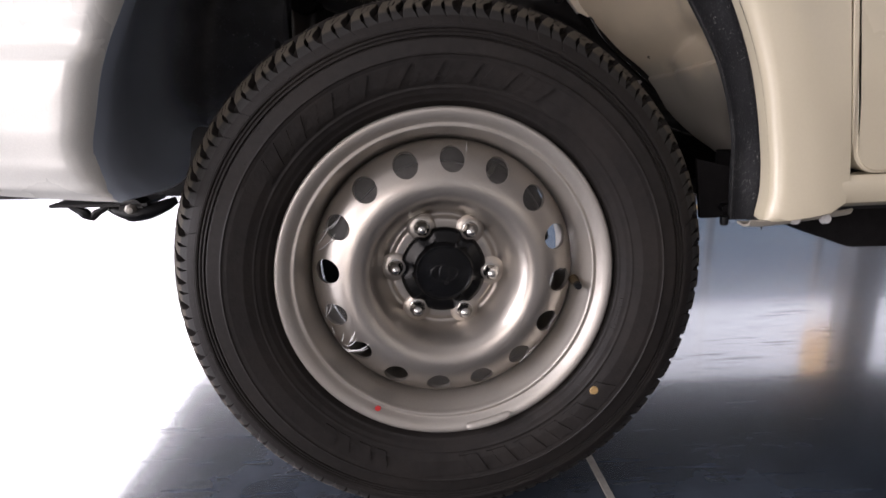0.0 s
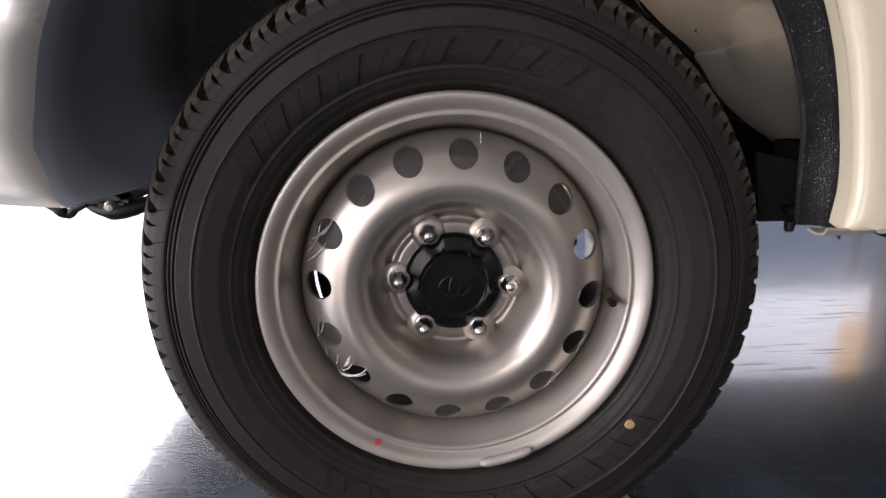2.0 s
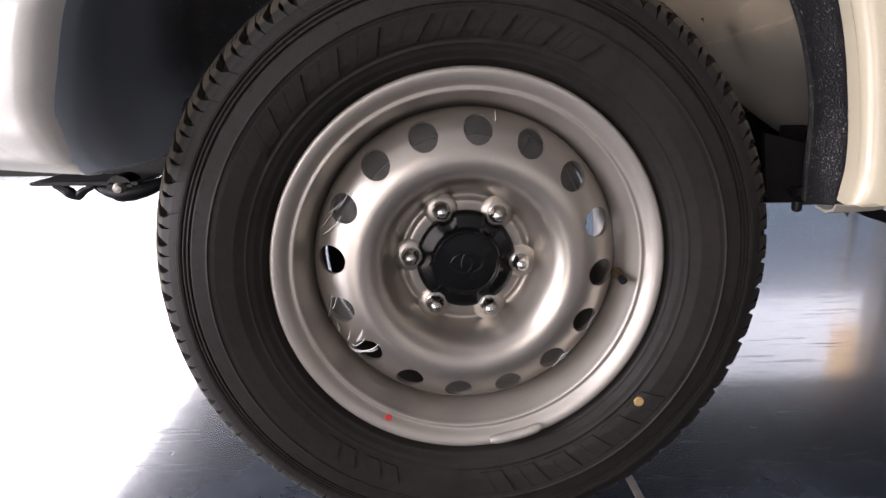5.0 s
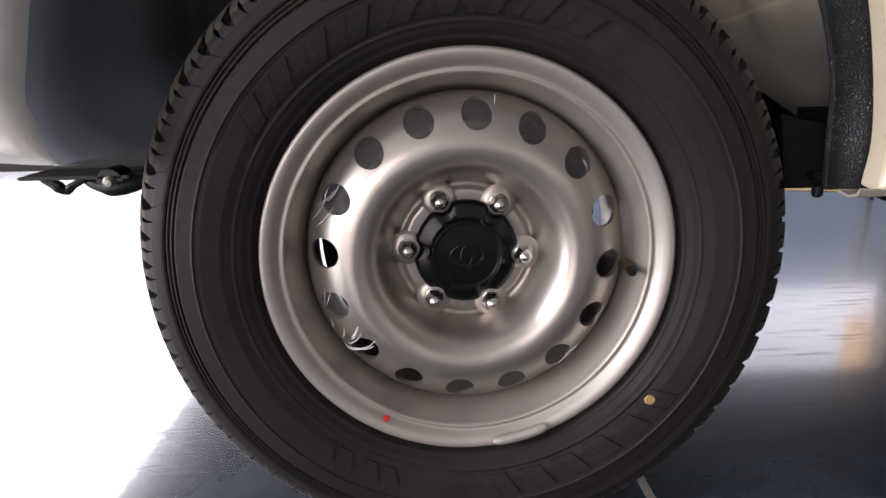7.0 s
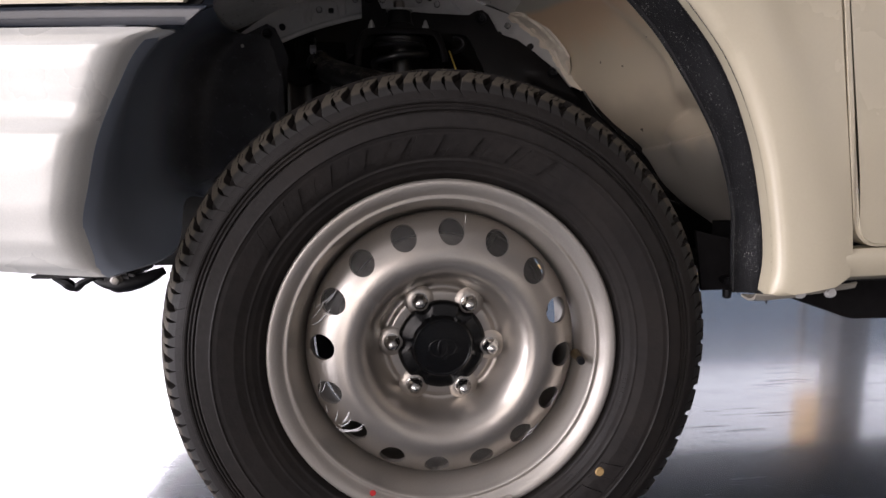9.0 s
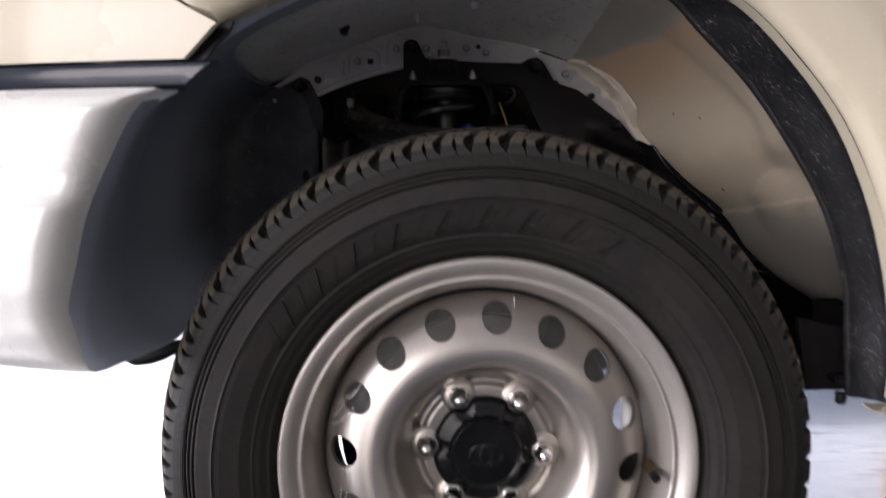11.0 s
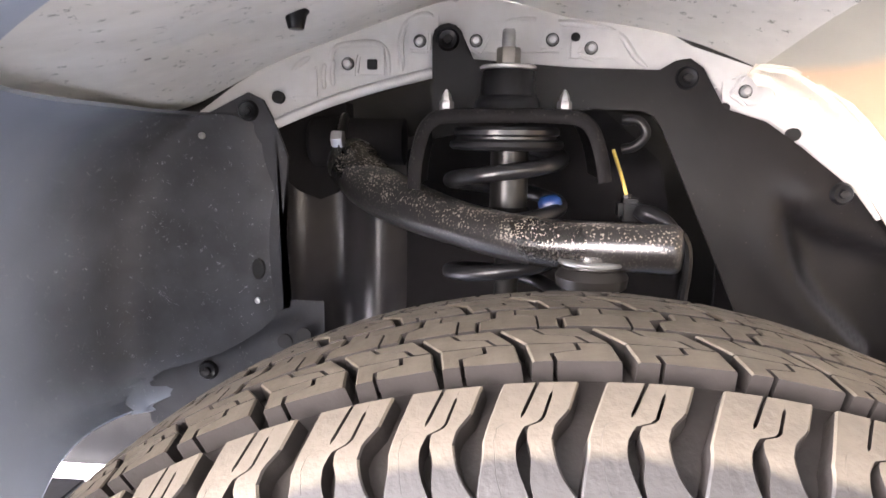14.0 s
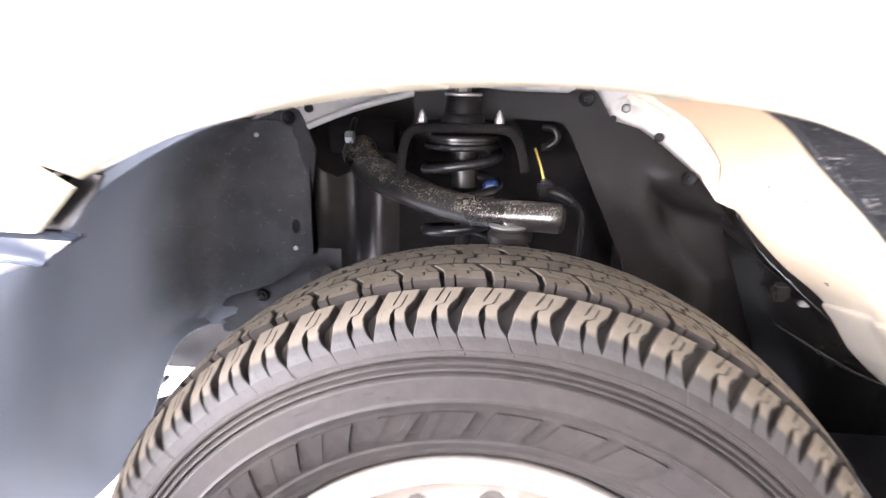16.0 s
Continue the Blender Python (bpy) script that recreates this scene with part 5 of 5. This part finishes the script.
def lug(stations, depth, bm, soft_left=True, soft_right=True):
    """A block of tread: stations across it, each (y, r, left, right) with left and right as lengths along the tread; closed all round."""
    rows = []
    for i, (y, r, a, b) in enumerate(stations):
        j0, j1 = stations[max(i - 1, 0)], stations[min(i + 1, len(stations) - 1)]
        t = Vector((j1[0] - j0[0], j1[1] - j0[1])).normalized()
        n = Vector((-t.y, t.x))
        ring = []
        cl, cr = (0.0008 if soft_left else 0.00004), (0.0008 if soft_right else 0.00004)
        for s, d in ((a + cl, 0.0), (b - cr, 0.0), (b, cr / depth), (b + (0.0006 if soft_right else 0.0), 1.0), (a - (0.0006 if soft_left else 0.0), 1.0), (a, cl / depth)):
            yy, rr = y - n.x * depth * d, r - n.y * depth * d
            an = s / TYRE_R
            ring.append(Vector((rr * math.sin(an), yy, rr * math.cos(an))))
        rows.append(ring)
    k = len(bm.verts)
    grid(rows, close_v=True, bm=bm)
    bm.verts.ensure_lookup_table()
    bm.faces.new([bm.verts[k + j] for j in range(6)])
    bm.faces.new([bm.verts[len(bm.verts) - 6 + j] for j in range(6)])


N = 63
PITCH = 2 * math.pi * TYRE_R / N


def zig(y, y0, y1, amp, mid=0.5):
    """A sipe's offset across the block: straight, a jog, straight."""
    f = (y - y0) / (y1 - y0)
    return amp * (-0.5 if f < mid - 0.04 else 0.5 if f > mid + 0.04 else (f - mid) / 0.08)


def shoulder(flip):
    """One shoulder block: three slabs parted by two zigzag sipes, running down over the shoulder."""
    bm = bmesh.new()
    w = PITCH - 0.0115
    st = [(-0.0735, 0.3310), (-0.0710, 0.3375), (-0.0680, 0.3435), (-0.0640, 0.3495), (-0.0595, 0.3545), (-0.0545, 0.3590), (-0.0505, 0.3618), (-0.0460, 0.3642), (-0.0415, 0.3664), (-0.0375, 0.3684), (-0.0335, 0.3702)]
    fine = []
    for (y, r), (y2, r2) in zip(st, st[1:]):
        fine += [(y + (y2 - y) * k / 3, r + (r2 - r) * k / 3) for k in range(3)]
    st = fine + st[-1:]
    cuts = []
    for y, r in st:
        lean = 0.009 * max(0.0, (y + 0.0545) / 0.021) + (0.009 * ((0.352 - r) / 0.02) ** 1.5 if r < 0.352 else 0.0)
        wider = 0.0062 * min(1.0, max(0.0, (0.3585 - r) / 0.0145)) ** 1.6
        left = -w / 2 + lean - wider
        right = w / 2 + lean + wider + 0.003 * min(1.0, max(0.0, (y + 0.0500) / 0.005))
        s1 = -w * 0.19 + lean + zig(y, -0.0595, -0.0335, 0.0075, 0.42) + 0.10 * max(0.0, y + 0.0490)
        s2 = w * 0.17 + lean + zig(y, -0.0595, -0.0335, 0.0055, 0.38)
        cuts.append((y, r, left, s1, s2, right))
    def first(y):
        return 0.0007 if y > -0.0475 else 0.00002

    def second(y):
        return 0.0006 + 0.0021 * math.exp(-((y + 0.0585) / 0.0055) ** 2) if -0.0685 < y < -0.0385 else 0.00002

    lug([(y, r, a, b - first(y)) for y, r, a, b, c, d in cuts], 0.009, bm, True, False)
    lug([(y, r, b + first(y), c - second(y)) for y, r, a, b, c, d in cuts], 0.009, bm, False, False)
    lug([(y, r, c + second(y), d) for y, r, a, b, c, d in cuts], 0.009, bm, False, True)
    if flip:
        for v in bm.verts:
            v.co.y = 2 * MID - v.co.y
            v.co.x = -v.co.x
        bmesh.ops.reverse_faces(bm, faces=bm.faces[:])
    return bm


def inner_row(y0, y1, lean, kink):
    """One block of an inner row: four slabs round a bent sipe and a cross sipe."""
    bm = bmesh.new()
    w = PITCH - 0.0046
    ys = np.linspace(y0, y1, 25)
    halves = (ys[:13], ys[12:])
    for h, part_ys in enumerate(halves):
        rows = []
        for y in part_ys:
            f = (y - y0) / (y1 - y0)
            base = lean * (f - 0.5) + kink * (0.5 - abs(f - 0.5)) * 2
            left, right = -w / 2 + base, w / 2 + base
            cut = left + w * (0.42 if h == 0 else 0.58) + zig(y, y0, y1, 0.011 * (1 if h == 0 else -1), 0.25 if h == 0 else 0.75)
            yy = y + (-0.0004 if (h == 0 and y == part_ys[-1]) else 0.0004 if (h == 1 and y == part_ys[0]) else 0)
            rows.append((yy, crown(yy), left, cut, right))
        lug([(y, r, a, b - 0.0009) for y, r, a, b, c in rows], 0.0085, bm, True, False)
        lug([(y, r, b + 0.0009, c) for y, r, a, b, c in rows], 0.0085, bm, False, True)
    return bm


def rib_row(y0, y1):
    """One length of a rib: two slabs parted by a fine zigzag sipe, with a bent slot at each end."""
    bm = bmesh.new()
    w = PITCH - 0.0024
    ys = np.linspace(y0, y1, 13)
    rows = [(y, crown(y), zig(y, y0, y1, 0.0075), zig(y, y0, y1, -0.0095, 0.62)) for y in ys]
    lug([(y, r, -w / 2 + e, m - 0.0006) for y, r, e, m in rows], 0.0085, bm, True, False)
    lug([(y, r, m + 0.0006, w / 2 + e) for y, r, e, m in rows], 0.0085, bm, False, True)
    return bm


KINDS = [(shoulder(False), 0.0), (inner_row(-0.0225, 0.0085, -0.012, 0.004), 0.5), (rib_row(0.0118, 0.0375), 0.2), (inner_row(0.0408, 0.0700, -0.018, 0.005), 0.7), (rib_row(0.0730, 0.0895), 0.9), (shoulder(True), 0.3)]
FIRST = 0.96
flat = bmesh.new()
for bm, shift in KINDS:
    bm.normal_update()
    bmesh.ops.recalc_face_normals(bm, faces=bm.faces[:])
    me = bpy.data.meshes.new("tread_block")
    bm.to_mesh(me)
    bm.free()
    me.shade_smooth()
    me.set_sharp_from_angle(angle=math.radians(32))
    me.materials.append(RUBBER)
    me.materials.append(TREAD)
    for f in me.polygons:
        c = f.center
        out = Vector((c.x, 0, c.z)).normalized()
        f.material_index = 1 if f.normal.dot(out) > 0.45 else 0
    for k in range(N):
        an = 2 * math.pi * (k + shift + FIRST) / N
        swing = 14 * (an - radians(3))
        turn = Matrix.Rotation(an + radians(0.41) * math.sin(swing), 4, "Y") @ Matrix.Diagonal((1 + 0.09 * math.cos(swing), 1, 1, 1))
        low = (turn @ Vector((0, 0, 1))).z < -0.90
        if low:
            copy = me.copy()
            copy.transform(turn)
            n0 = len(flat.verts)
            flat.from_mesh(copy)
            bpy.data.meshes.remove(copy)
        elif (turn @ Vector((0, 0, 1))).z > -0.3 or shift == 0.0:
            ob = new("tread_block", me)
            ob.parent = tyre
            ob.matrix_basis = turn
        else:
            copy = me.copy()
            copy.transform(turn)
            flat.from_mesh(copy)
            bpy.data.meshes.remove(copy)
for v in flat.verts:
    squash(v.co)
lower = tagged(part("lower_tread", flat, RUBBER, tyre, smooth=False), kind="stuff")
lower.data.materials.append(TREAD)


def raised(a0, a1, r0, r1, slant, height=0.0017):
    """A plain raised bar on the sidewall, between two angles (degrees) and radii."""
    rows = []
    na, nr = 5, 6
    for i in range(nr):
        r = r0 + (r1 - r0) * i / (nr - 1)
        row = []
        for j in range(na):
            a = radians(a0 + (a1 - a0) * j / (na - 1) + slant * (r - r0) / (r1 - r0))
            y = sidewall(r) - height
            row.append(Vector((r * math.cos(a), y, r * math.sin(a))))
        rows.append(row)
    bm = grid(rows)
    ret = bmesh.ops.extrude_face_region(bm, geom=bm.faces[:])
    bmesh.ops.translate(bm, verts=[g for g in ret["geom"] if isinstance(g, bmesh.types.BMVert)], vec=(0, 0.0035, 0))
    return part("raised_bar", bm, RUBBER, tyre, sharp=30)


for i, a in enumerate(np.linspace(145, 68, 9)):
    lean = -3.0 if i != 4 else -4.5
    raised(a - 3.4, a + 3.4, 0.2632, 0.2888, lean, 0.0005)
    raised(a - 3.4, a - 1.7, 0.2632, 0.2888, lean, 0.0011)
    raised(a + 1.5, a + 3.4, 0.2632, 0.2888, lean, 0.0011)
for i, a in enumerate(np.linspace(-39, -84, 6)):
    raised(a - 3.0, a + 3.0, 0.2632, 0.2888, 2.5, 0.0005)
    raised(a - 3.0, a - 1.4, 0.2632, 0.2888, 2.5, 0.0011)
    raised(a + 1.4, a + 3.0, 0.2632, 0.2888, 2.5, 0.0011)
for a in (-112, -117, -124, -129):
    raised(a - 1.8, a + 1.8, 0.2640, 0.2840, 2.0)
for a in np.arange(-8, -62, -1.5):
    if int(a * 7) % 5:
        raised(a - 0.45, a + 0.45, 0.2465, 0.2505, 0, 0.0006)
mark_o = part("ochre_mark", capped([(-0.002, 0), (-0.002, 0.0055), (0.0, 0.0065), (0.001, 0)], 14), OCHRE, tyre, "ochre paint dot")
mark_o.matrix_basis = pose(0.268 * math.cos(radians(-38.5)), sidewall(0.268) - 0.0005, 0.268 * math.sin(radians(-38.5)))
# thin moulding flashes left on the rubber
for k in range(26):
    a = random.uniform(20, 170) if k % 3 else random.uniform(190, 340)
    r = random.choice((0.303, 0.309, 0.3135, 0.3135))
    raised(a, a + random.uniform(0.5, 1.2), r, r + 0.0007, 0.2, 0.0007)


# ---- steel rim ----
def dish(r):
    """Face of the pressed disc at radius r."""
    pts = [(0.0, 0.004), (0.050, 0.002), (0.070, 0.0012), (0.0745, 0.0018), (0.0785, 0.0062), (0.0830, 0.0068), (0.088, 0.0005), (0.095, -0.0185), (0.104, -0.0365), (0.114, -0.0475), (0.126, -0.0525), (0.138, -0.0515), (0.150, -0.0465), (0.164, -0.0375), (0.176, -0.026), (0.186, -0.013), (0.189, -0.006)]
    slope = [(b[1] - a[1]) / (b[0] - a[0]) for a, b in zip(pts, pts[1:])]
    for k, ((a, ya), (b, yb)) in enumerate(zip(pts, pts[1:])):
        if r <= b:
            m0 = (slope[max(k - 1, 0)] + slope[k]) / 2 * (b - a)
            m1 = (slope[k] + slope[min(k + 1, len(slope) - 1)]) / 2 * (b - a)
            f = (r - a) / (b - a)
            return (2 * f ** 3 - 3 * f ** 2 + 1) * ya + (f ** 3 - 2 * f ** 2 + f) * m0 + (3 * f ** 2 - 2 * f ** 3) * yb + (f ** 3 - f ** 2) * m1
    return pts[-1][1]


bm = bmesh.new()
SEG = 16
PER = 12
H0 = 86.2
R_IN, R_OUT, R_HOLE, HOLE_R = 0.1435, 0.1845, 0.164, 0.0172
for k in range(SEG):
    c = radians(H0 + 22.5 * k)
    half = radians(11.25)
    border = []
    n_r, n_a = 6, PER
    for i in range(n_a):
        border.append((R_OUT, c - half + 2 * half * i / n_a))
    for i in range(n_r):
        border.append((R_OUT + (R_IN - R_OUT) * i / n_r, c + half))
    for i in range(n_a):
        border.append((R_IN, c + half - 2 * half * i / n_a))
    for i in range(n_r):
        border.append((R_IN + (R_OUT - R_IN) * i / n_r, c - half))
    rings = []
    for f in (0.0, 0.35, 0.65, 0.85, 1.0):
        ring = []
        for r, a in border:
            x, z = (r - R_HOLE), (a - c) * R_HOLE
            ang = math.atan2(z, x)
            hx, hz = HOLE_R * math.cos(ang), HOLE_R * math.sin(ang)
            px, pz = x + (hx - x) * f, z + (hz - z) * f
            rr, aa = R_HOLE + px, c + pz / R_HOLE
            ring.append(Vector((rr * math.cos(aa), dish(rr), rr * math.sin(aa))))
        rings.append(ring)
    deep = [Vector((p.x * 0.985, p.y + 0.004, p.z * 0.985)) for p in rings[-1]]
    rings.append(deep)
    grid(rings, close_v=True, bm=bm)
n_all = SEG * PER
rr_in = [0.040, 0.055, 0.066, 0.070, 0.0725, 0.0745, 0.076, 0.0775, 0.079, 0.0805, 0.082, 0.0835, 0.085, 0.0865, 0.088, 0.090, 0.0925, 0.095, 0.098, 0.101, 0.104, 0.107, 0.110, 0.113, 0.116, 0.120, 0.124, 0.128, 0.132, 0.136, 0.139, R_IN]
rows = []
for r in rr_in:
    rows.append([Vector((r * math.cos(radians(H0 - 11.25) + 2 * math.pi * j / n_all), dish(r), r * math.sin(radians(H0 - 11.25) + 2 * math.pi * j / n_all))) for j in range(n_all)])
grid(rows, close_v=True, bm=bm)
rows = []
for r in (R_OUT, 0.1865, 0.1885, 0.1888):
    rows.append([Vector((r * math.cos(radians(H0 - 11.25) + 2 * math.pi * j / n_all), dish(r) + (0.006 if r == 0.1888 else 0), r * math.sin(radians(H0 - 11.25) + 2 * math.pi * j / n_all))) for j in range(n_all)])
grid(rows, close_v=True, bm=bm)
bmesh.ops.remove_doubles(bm, verts=bm.verts[:], dist=0.00008)
rim = part("wheel_disc", bm, DISC, truck, "silver pressed steel wheel with round holes", sharp=50, raw=True)
rim.matrix_basis = WHEEL

barrel = [(-0.044, 0.2290), (-0.0475, 0.2325), (-0.0530, 0.2340), (-0.0575, 0.2334), (-0.0602, 0.2315), (-0.0608, 0.2292), (-0.0600, 0.2255), (-0.0582, 0.2215), (-0.0545, 0.2178), (-0.0502, 0.2150), (-0.0484, 0.2132), (-0.0486, 0.2115), (-0.0500, 0.2100), (-0.0503, 0.2085), (-0.0488, 0.2070), (-0.0445, 0.2058), (-0.0400, 0.2042), (-0.0300, 0.1990), (-0.0180, 0.1962), (-0.0060, 0.1938), (0.0, 0.1925), (0.03, 0.186), (0.06, 0.184), (0.11, 0.195), (0.135, 0.205), (0.148, 0.212), (0.150, 0.232)]
part("rim_barrel", lathe(barrel, 192), STEEL, rim, "silver rim flange and barrel", sharp=60)
part("brake_disc", capped([(0.050, 0), (0.050, 0.075), (0.046, 0.08), (0.046, 0.150), (0.070, 0.150), (0.070, 0)], 96), BRAKE, rim, "dull grey brake disc")
rows = []
for k in range(70):
    an = radians(24 + 328 * k / 69)
    rows.append([Vector((r * math.cos(an), 0.078, r * math.sin(an))) for r in (0.06, 0.12, 0.1835)])
part("dust_shield", thick(grid(rows), 0.002), BLACK, rim, "dark brake dust shield")
part("brake_caliper", tube([(0.150 * math.cos(q), 0.058, 0.150 * math.sin(q)) for q in np.linspace(radians(10), radians(60), 12)], 0.022, 12), BLACK, rim, "dark brake caliper")
for k in range(6):
    a = radians(-4 + 60 * k)
    x, z = 0.0698 * math.cos(a), 0.0698 * math.sin(a)
    bm = capped([(0.001, 0), (0.001, 0.0108), (-0.013, 0.0108), (-0.0145, 0.0096)], 6, (0, 0, 0))
    bm2 = capped([(-0.001, 0.0116), (-0.003, 0.0116), (-0.0040, 0.0098), (-0.0148, 0.0092), (-0.0180, 0.0086), (-0.0214, 0.0068), (-0.0236, 0.0042), (-0.0245, 0.0)], 24, bm=bm)
    nut = part("lug_nut", bm2, CHROME, rim, "chrome domed lug nut")
    nut.matrix_basis = pose(x, 0, z)
    part("nut_pad", capped([(0.002, 0), (0.002, 0.0215), (0.0006, 0.0200), (-0.0012, 0.0172), (-0.0025, 0.0138), (-0.003, 0.0118), (-0.003, 0)], 32, (x, 0, z)), DISC, rim)


def cap_radius(a):
    """Outline of the hub cap, scalloped at the nuts."""
    r = 0.0625
    for k in range(6):
        d = (a - radians(-4 + 60 * k) + math.pi) % (2 * math.pi) - math.pi
        r -= 0.0075 * math.exp(-(d / 0.15) ** 4)
    return r


rows = []
for y, f in ((0.003, 1.0), (-0.006, 1.0), (-0.009, 0.97), (-0.011, 0.90), (-0.0125, 0.80)):
    rows.append([Vector((cap_radius(2 * math.pi * j / 96) * f * math.cos(2 * math.pi * j / 96), y, cap_radius(2 * math.pi * j / 96) * f * math.sin(2 * math.pi * j / 96))) for j in range(96)])
for y, r in ((-0.0150, 0.0440), (-0.0210, 0.0415), (-0.0225, 0.0398), (-0.0225, 0.0382), (-0.0212, 0.0370), (-0.0215, 0.030), (-0.0228, 0.015), (-0.0232, 0.0001)):
    rows.append([Vector((r * math.cos(2 * math.pi * j / 96), y, r * math.sin(2 * math.pi * j / 96))) for j in range(96)])
cap = part("hub_cap", grid(rows, close_v=True), HUBCAP, rim, "black plastic hub cap with a raised oval emblem", sharp=40)
bm = tube([(0.019 * math.cos(a), -0.0226, 0.0125 * math.sin(a)) for a in np.linspace(0, 2 * math.pi, 49)], 0.0016, 8, caps=False)
tube([(0.0065 * math.cos(a), -0.0232, 0.0115 * math.sin(a)) for a in np.linspace(0, 2 * math.pi, 33)], 0.0014, 8, bm=bm, caps=False)
part("emblem", bm, HUBCAP, rim, "raised plain oval emblem")

a = radians(-5)
part("valve_stem", tube([(0.190 * math.cos(a), -0.020, 0.190 * math.sin(a)), (0.189 * math.cos(a), -0.034, 0.189 * math.sin(a)), (0.188 * math.cos(a), -0.046, 0.188 * math.sin(a))], [0.0075, 0.0055, 0.0045], 14), BRASS, rim, "dull valve stem")
part("valve_cap", tube([(0.188 * math.cos(a), -0.046, 0.188 * math.sin(a)), (0.1875 * math.cos(a), -0.055, 0.1875 * math.sin(a))], [0.0055, 0.005], 12), CAPBLACK, rim, "black valve cap")
arc = [(0.222 * math.cos(radians(d)), -0.0665, 0.222 * math.sin(radians(d))) for d in np.linspace(-83, -66, 14)]
part("balance_weight", tube(arc, [0.004, 0.0058] + [0.0062] * 10 + [0.0058, 0.004], 10), LEAD, rim, "clip-on balance weight")
dot = part("red_mark", capped([(-0.0012, 0), (-0.0010, 0.0040), (0.0, 0.0044), (0.0005, 0)], 14), RED, rim, "red paint dot")
dot.matrix_basis = pose(-0.100, -0.0622, -0.187)


def film(a, r, length, turn, lift, wide=0.0008, bend=14):
    """A torn wisp of clear film clinging to the disc."""
    c, s = math.cos(radians(a)), math.sin(radians(a))
    pts, rows = [], []
    for i in range(9):
        f = i / 8
        t = radians(turn + bend * f)
        x = r * c + length * f * math.cos(t)
        z = r * s + length * f * math.sin(t)
        y = dish(min(math.hypot(x, z), 0.188)) - 0.002 - lift * math.sin(f * math.pi) - 0.002 * math.sin(f * 9)
        w = wide * math.sin(0.25 + 2.7 * f) + 0.0002
        nx, nz = -math.sin(t) * w, math.cos(t) * w
        rows.append([Vector((x - nx, y, z - nz)), Vector((x, y - 0.0015, z)), Vector((x + nx, y, z + nz))])
    part("film_shred", thick(grid(rows), 0.0002), FILM, rim, "torn clear protective film")


for a, r, n, turn, lift, wide in ((216, 0.186, 0.040, 0, 0.006, 0.0011), (217, 0.188, 0.046, 14, 0.009, 0.0009), (214, 0.168, 0.022, 48, 0.008, 0.0020), (213, 0.180, 0.020, 60, 0.006, 0.0008), (215, 0.178, 0.026, 28, 0.010, 0.0007), (209, 0.184, 0.016, 80, 0.006, 0.0008), (202, 0.190, 0.040, 62, 0.003, 0.0006), (198, 0.176, 0.022, 55, 0.004, 0.0006), (168, 0.182, 0.040, 30, 0.003, 0.0006), (166, 0.186, 0.036, 38, 0.003, 0.0005), (160, 0.184, 0.032, 24, 0.003, 0.0006), (156, 0.172, 0.028, 40, 0.003, 0.0005), (80, 0.176, 0.012, 70, 0.001, 0.0004), (-22, 0.176, 0.028, 230, 0.002, 0.0005), (-40, 0.176, 0.032, 215, 0.002, 0.0005), (-44, 0.180, 0.026, 205, 0.003, 0.0005)):
    film(a, r, n, turn, lift, wide)

# film still stretched over some of the holes
for k in (0, 1, 2, 3, 5, 8, 9, 10, 14, 15):
    c = radians(H0 + 22.5 * k)
    x0, z0 = R_HOLE * math.cos(c), R_HOLE * math.sin(c)
    rows = []
    for i in range(7):
        q = HOLE_R * 0.985 * i / 6 + 0.00005
        row = []
        for j in range(28):
            an = 2 * math.pi * j / 28
            x, z = x0 + q * math.cos(an), z0 + q * math.sin(an)
            row.append(Vector((x, dish(math.hypot(x, z)) + 0.0015 + 0.0012 * noise.noise(Vector((x * 160, k, z * 60))), z)))
        rows.append(row)
    part("film_patch", grid(rows, close_v=True), HAZE, rim, "clear protective film over a hole")
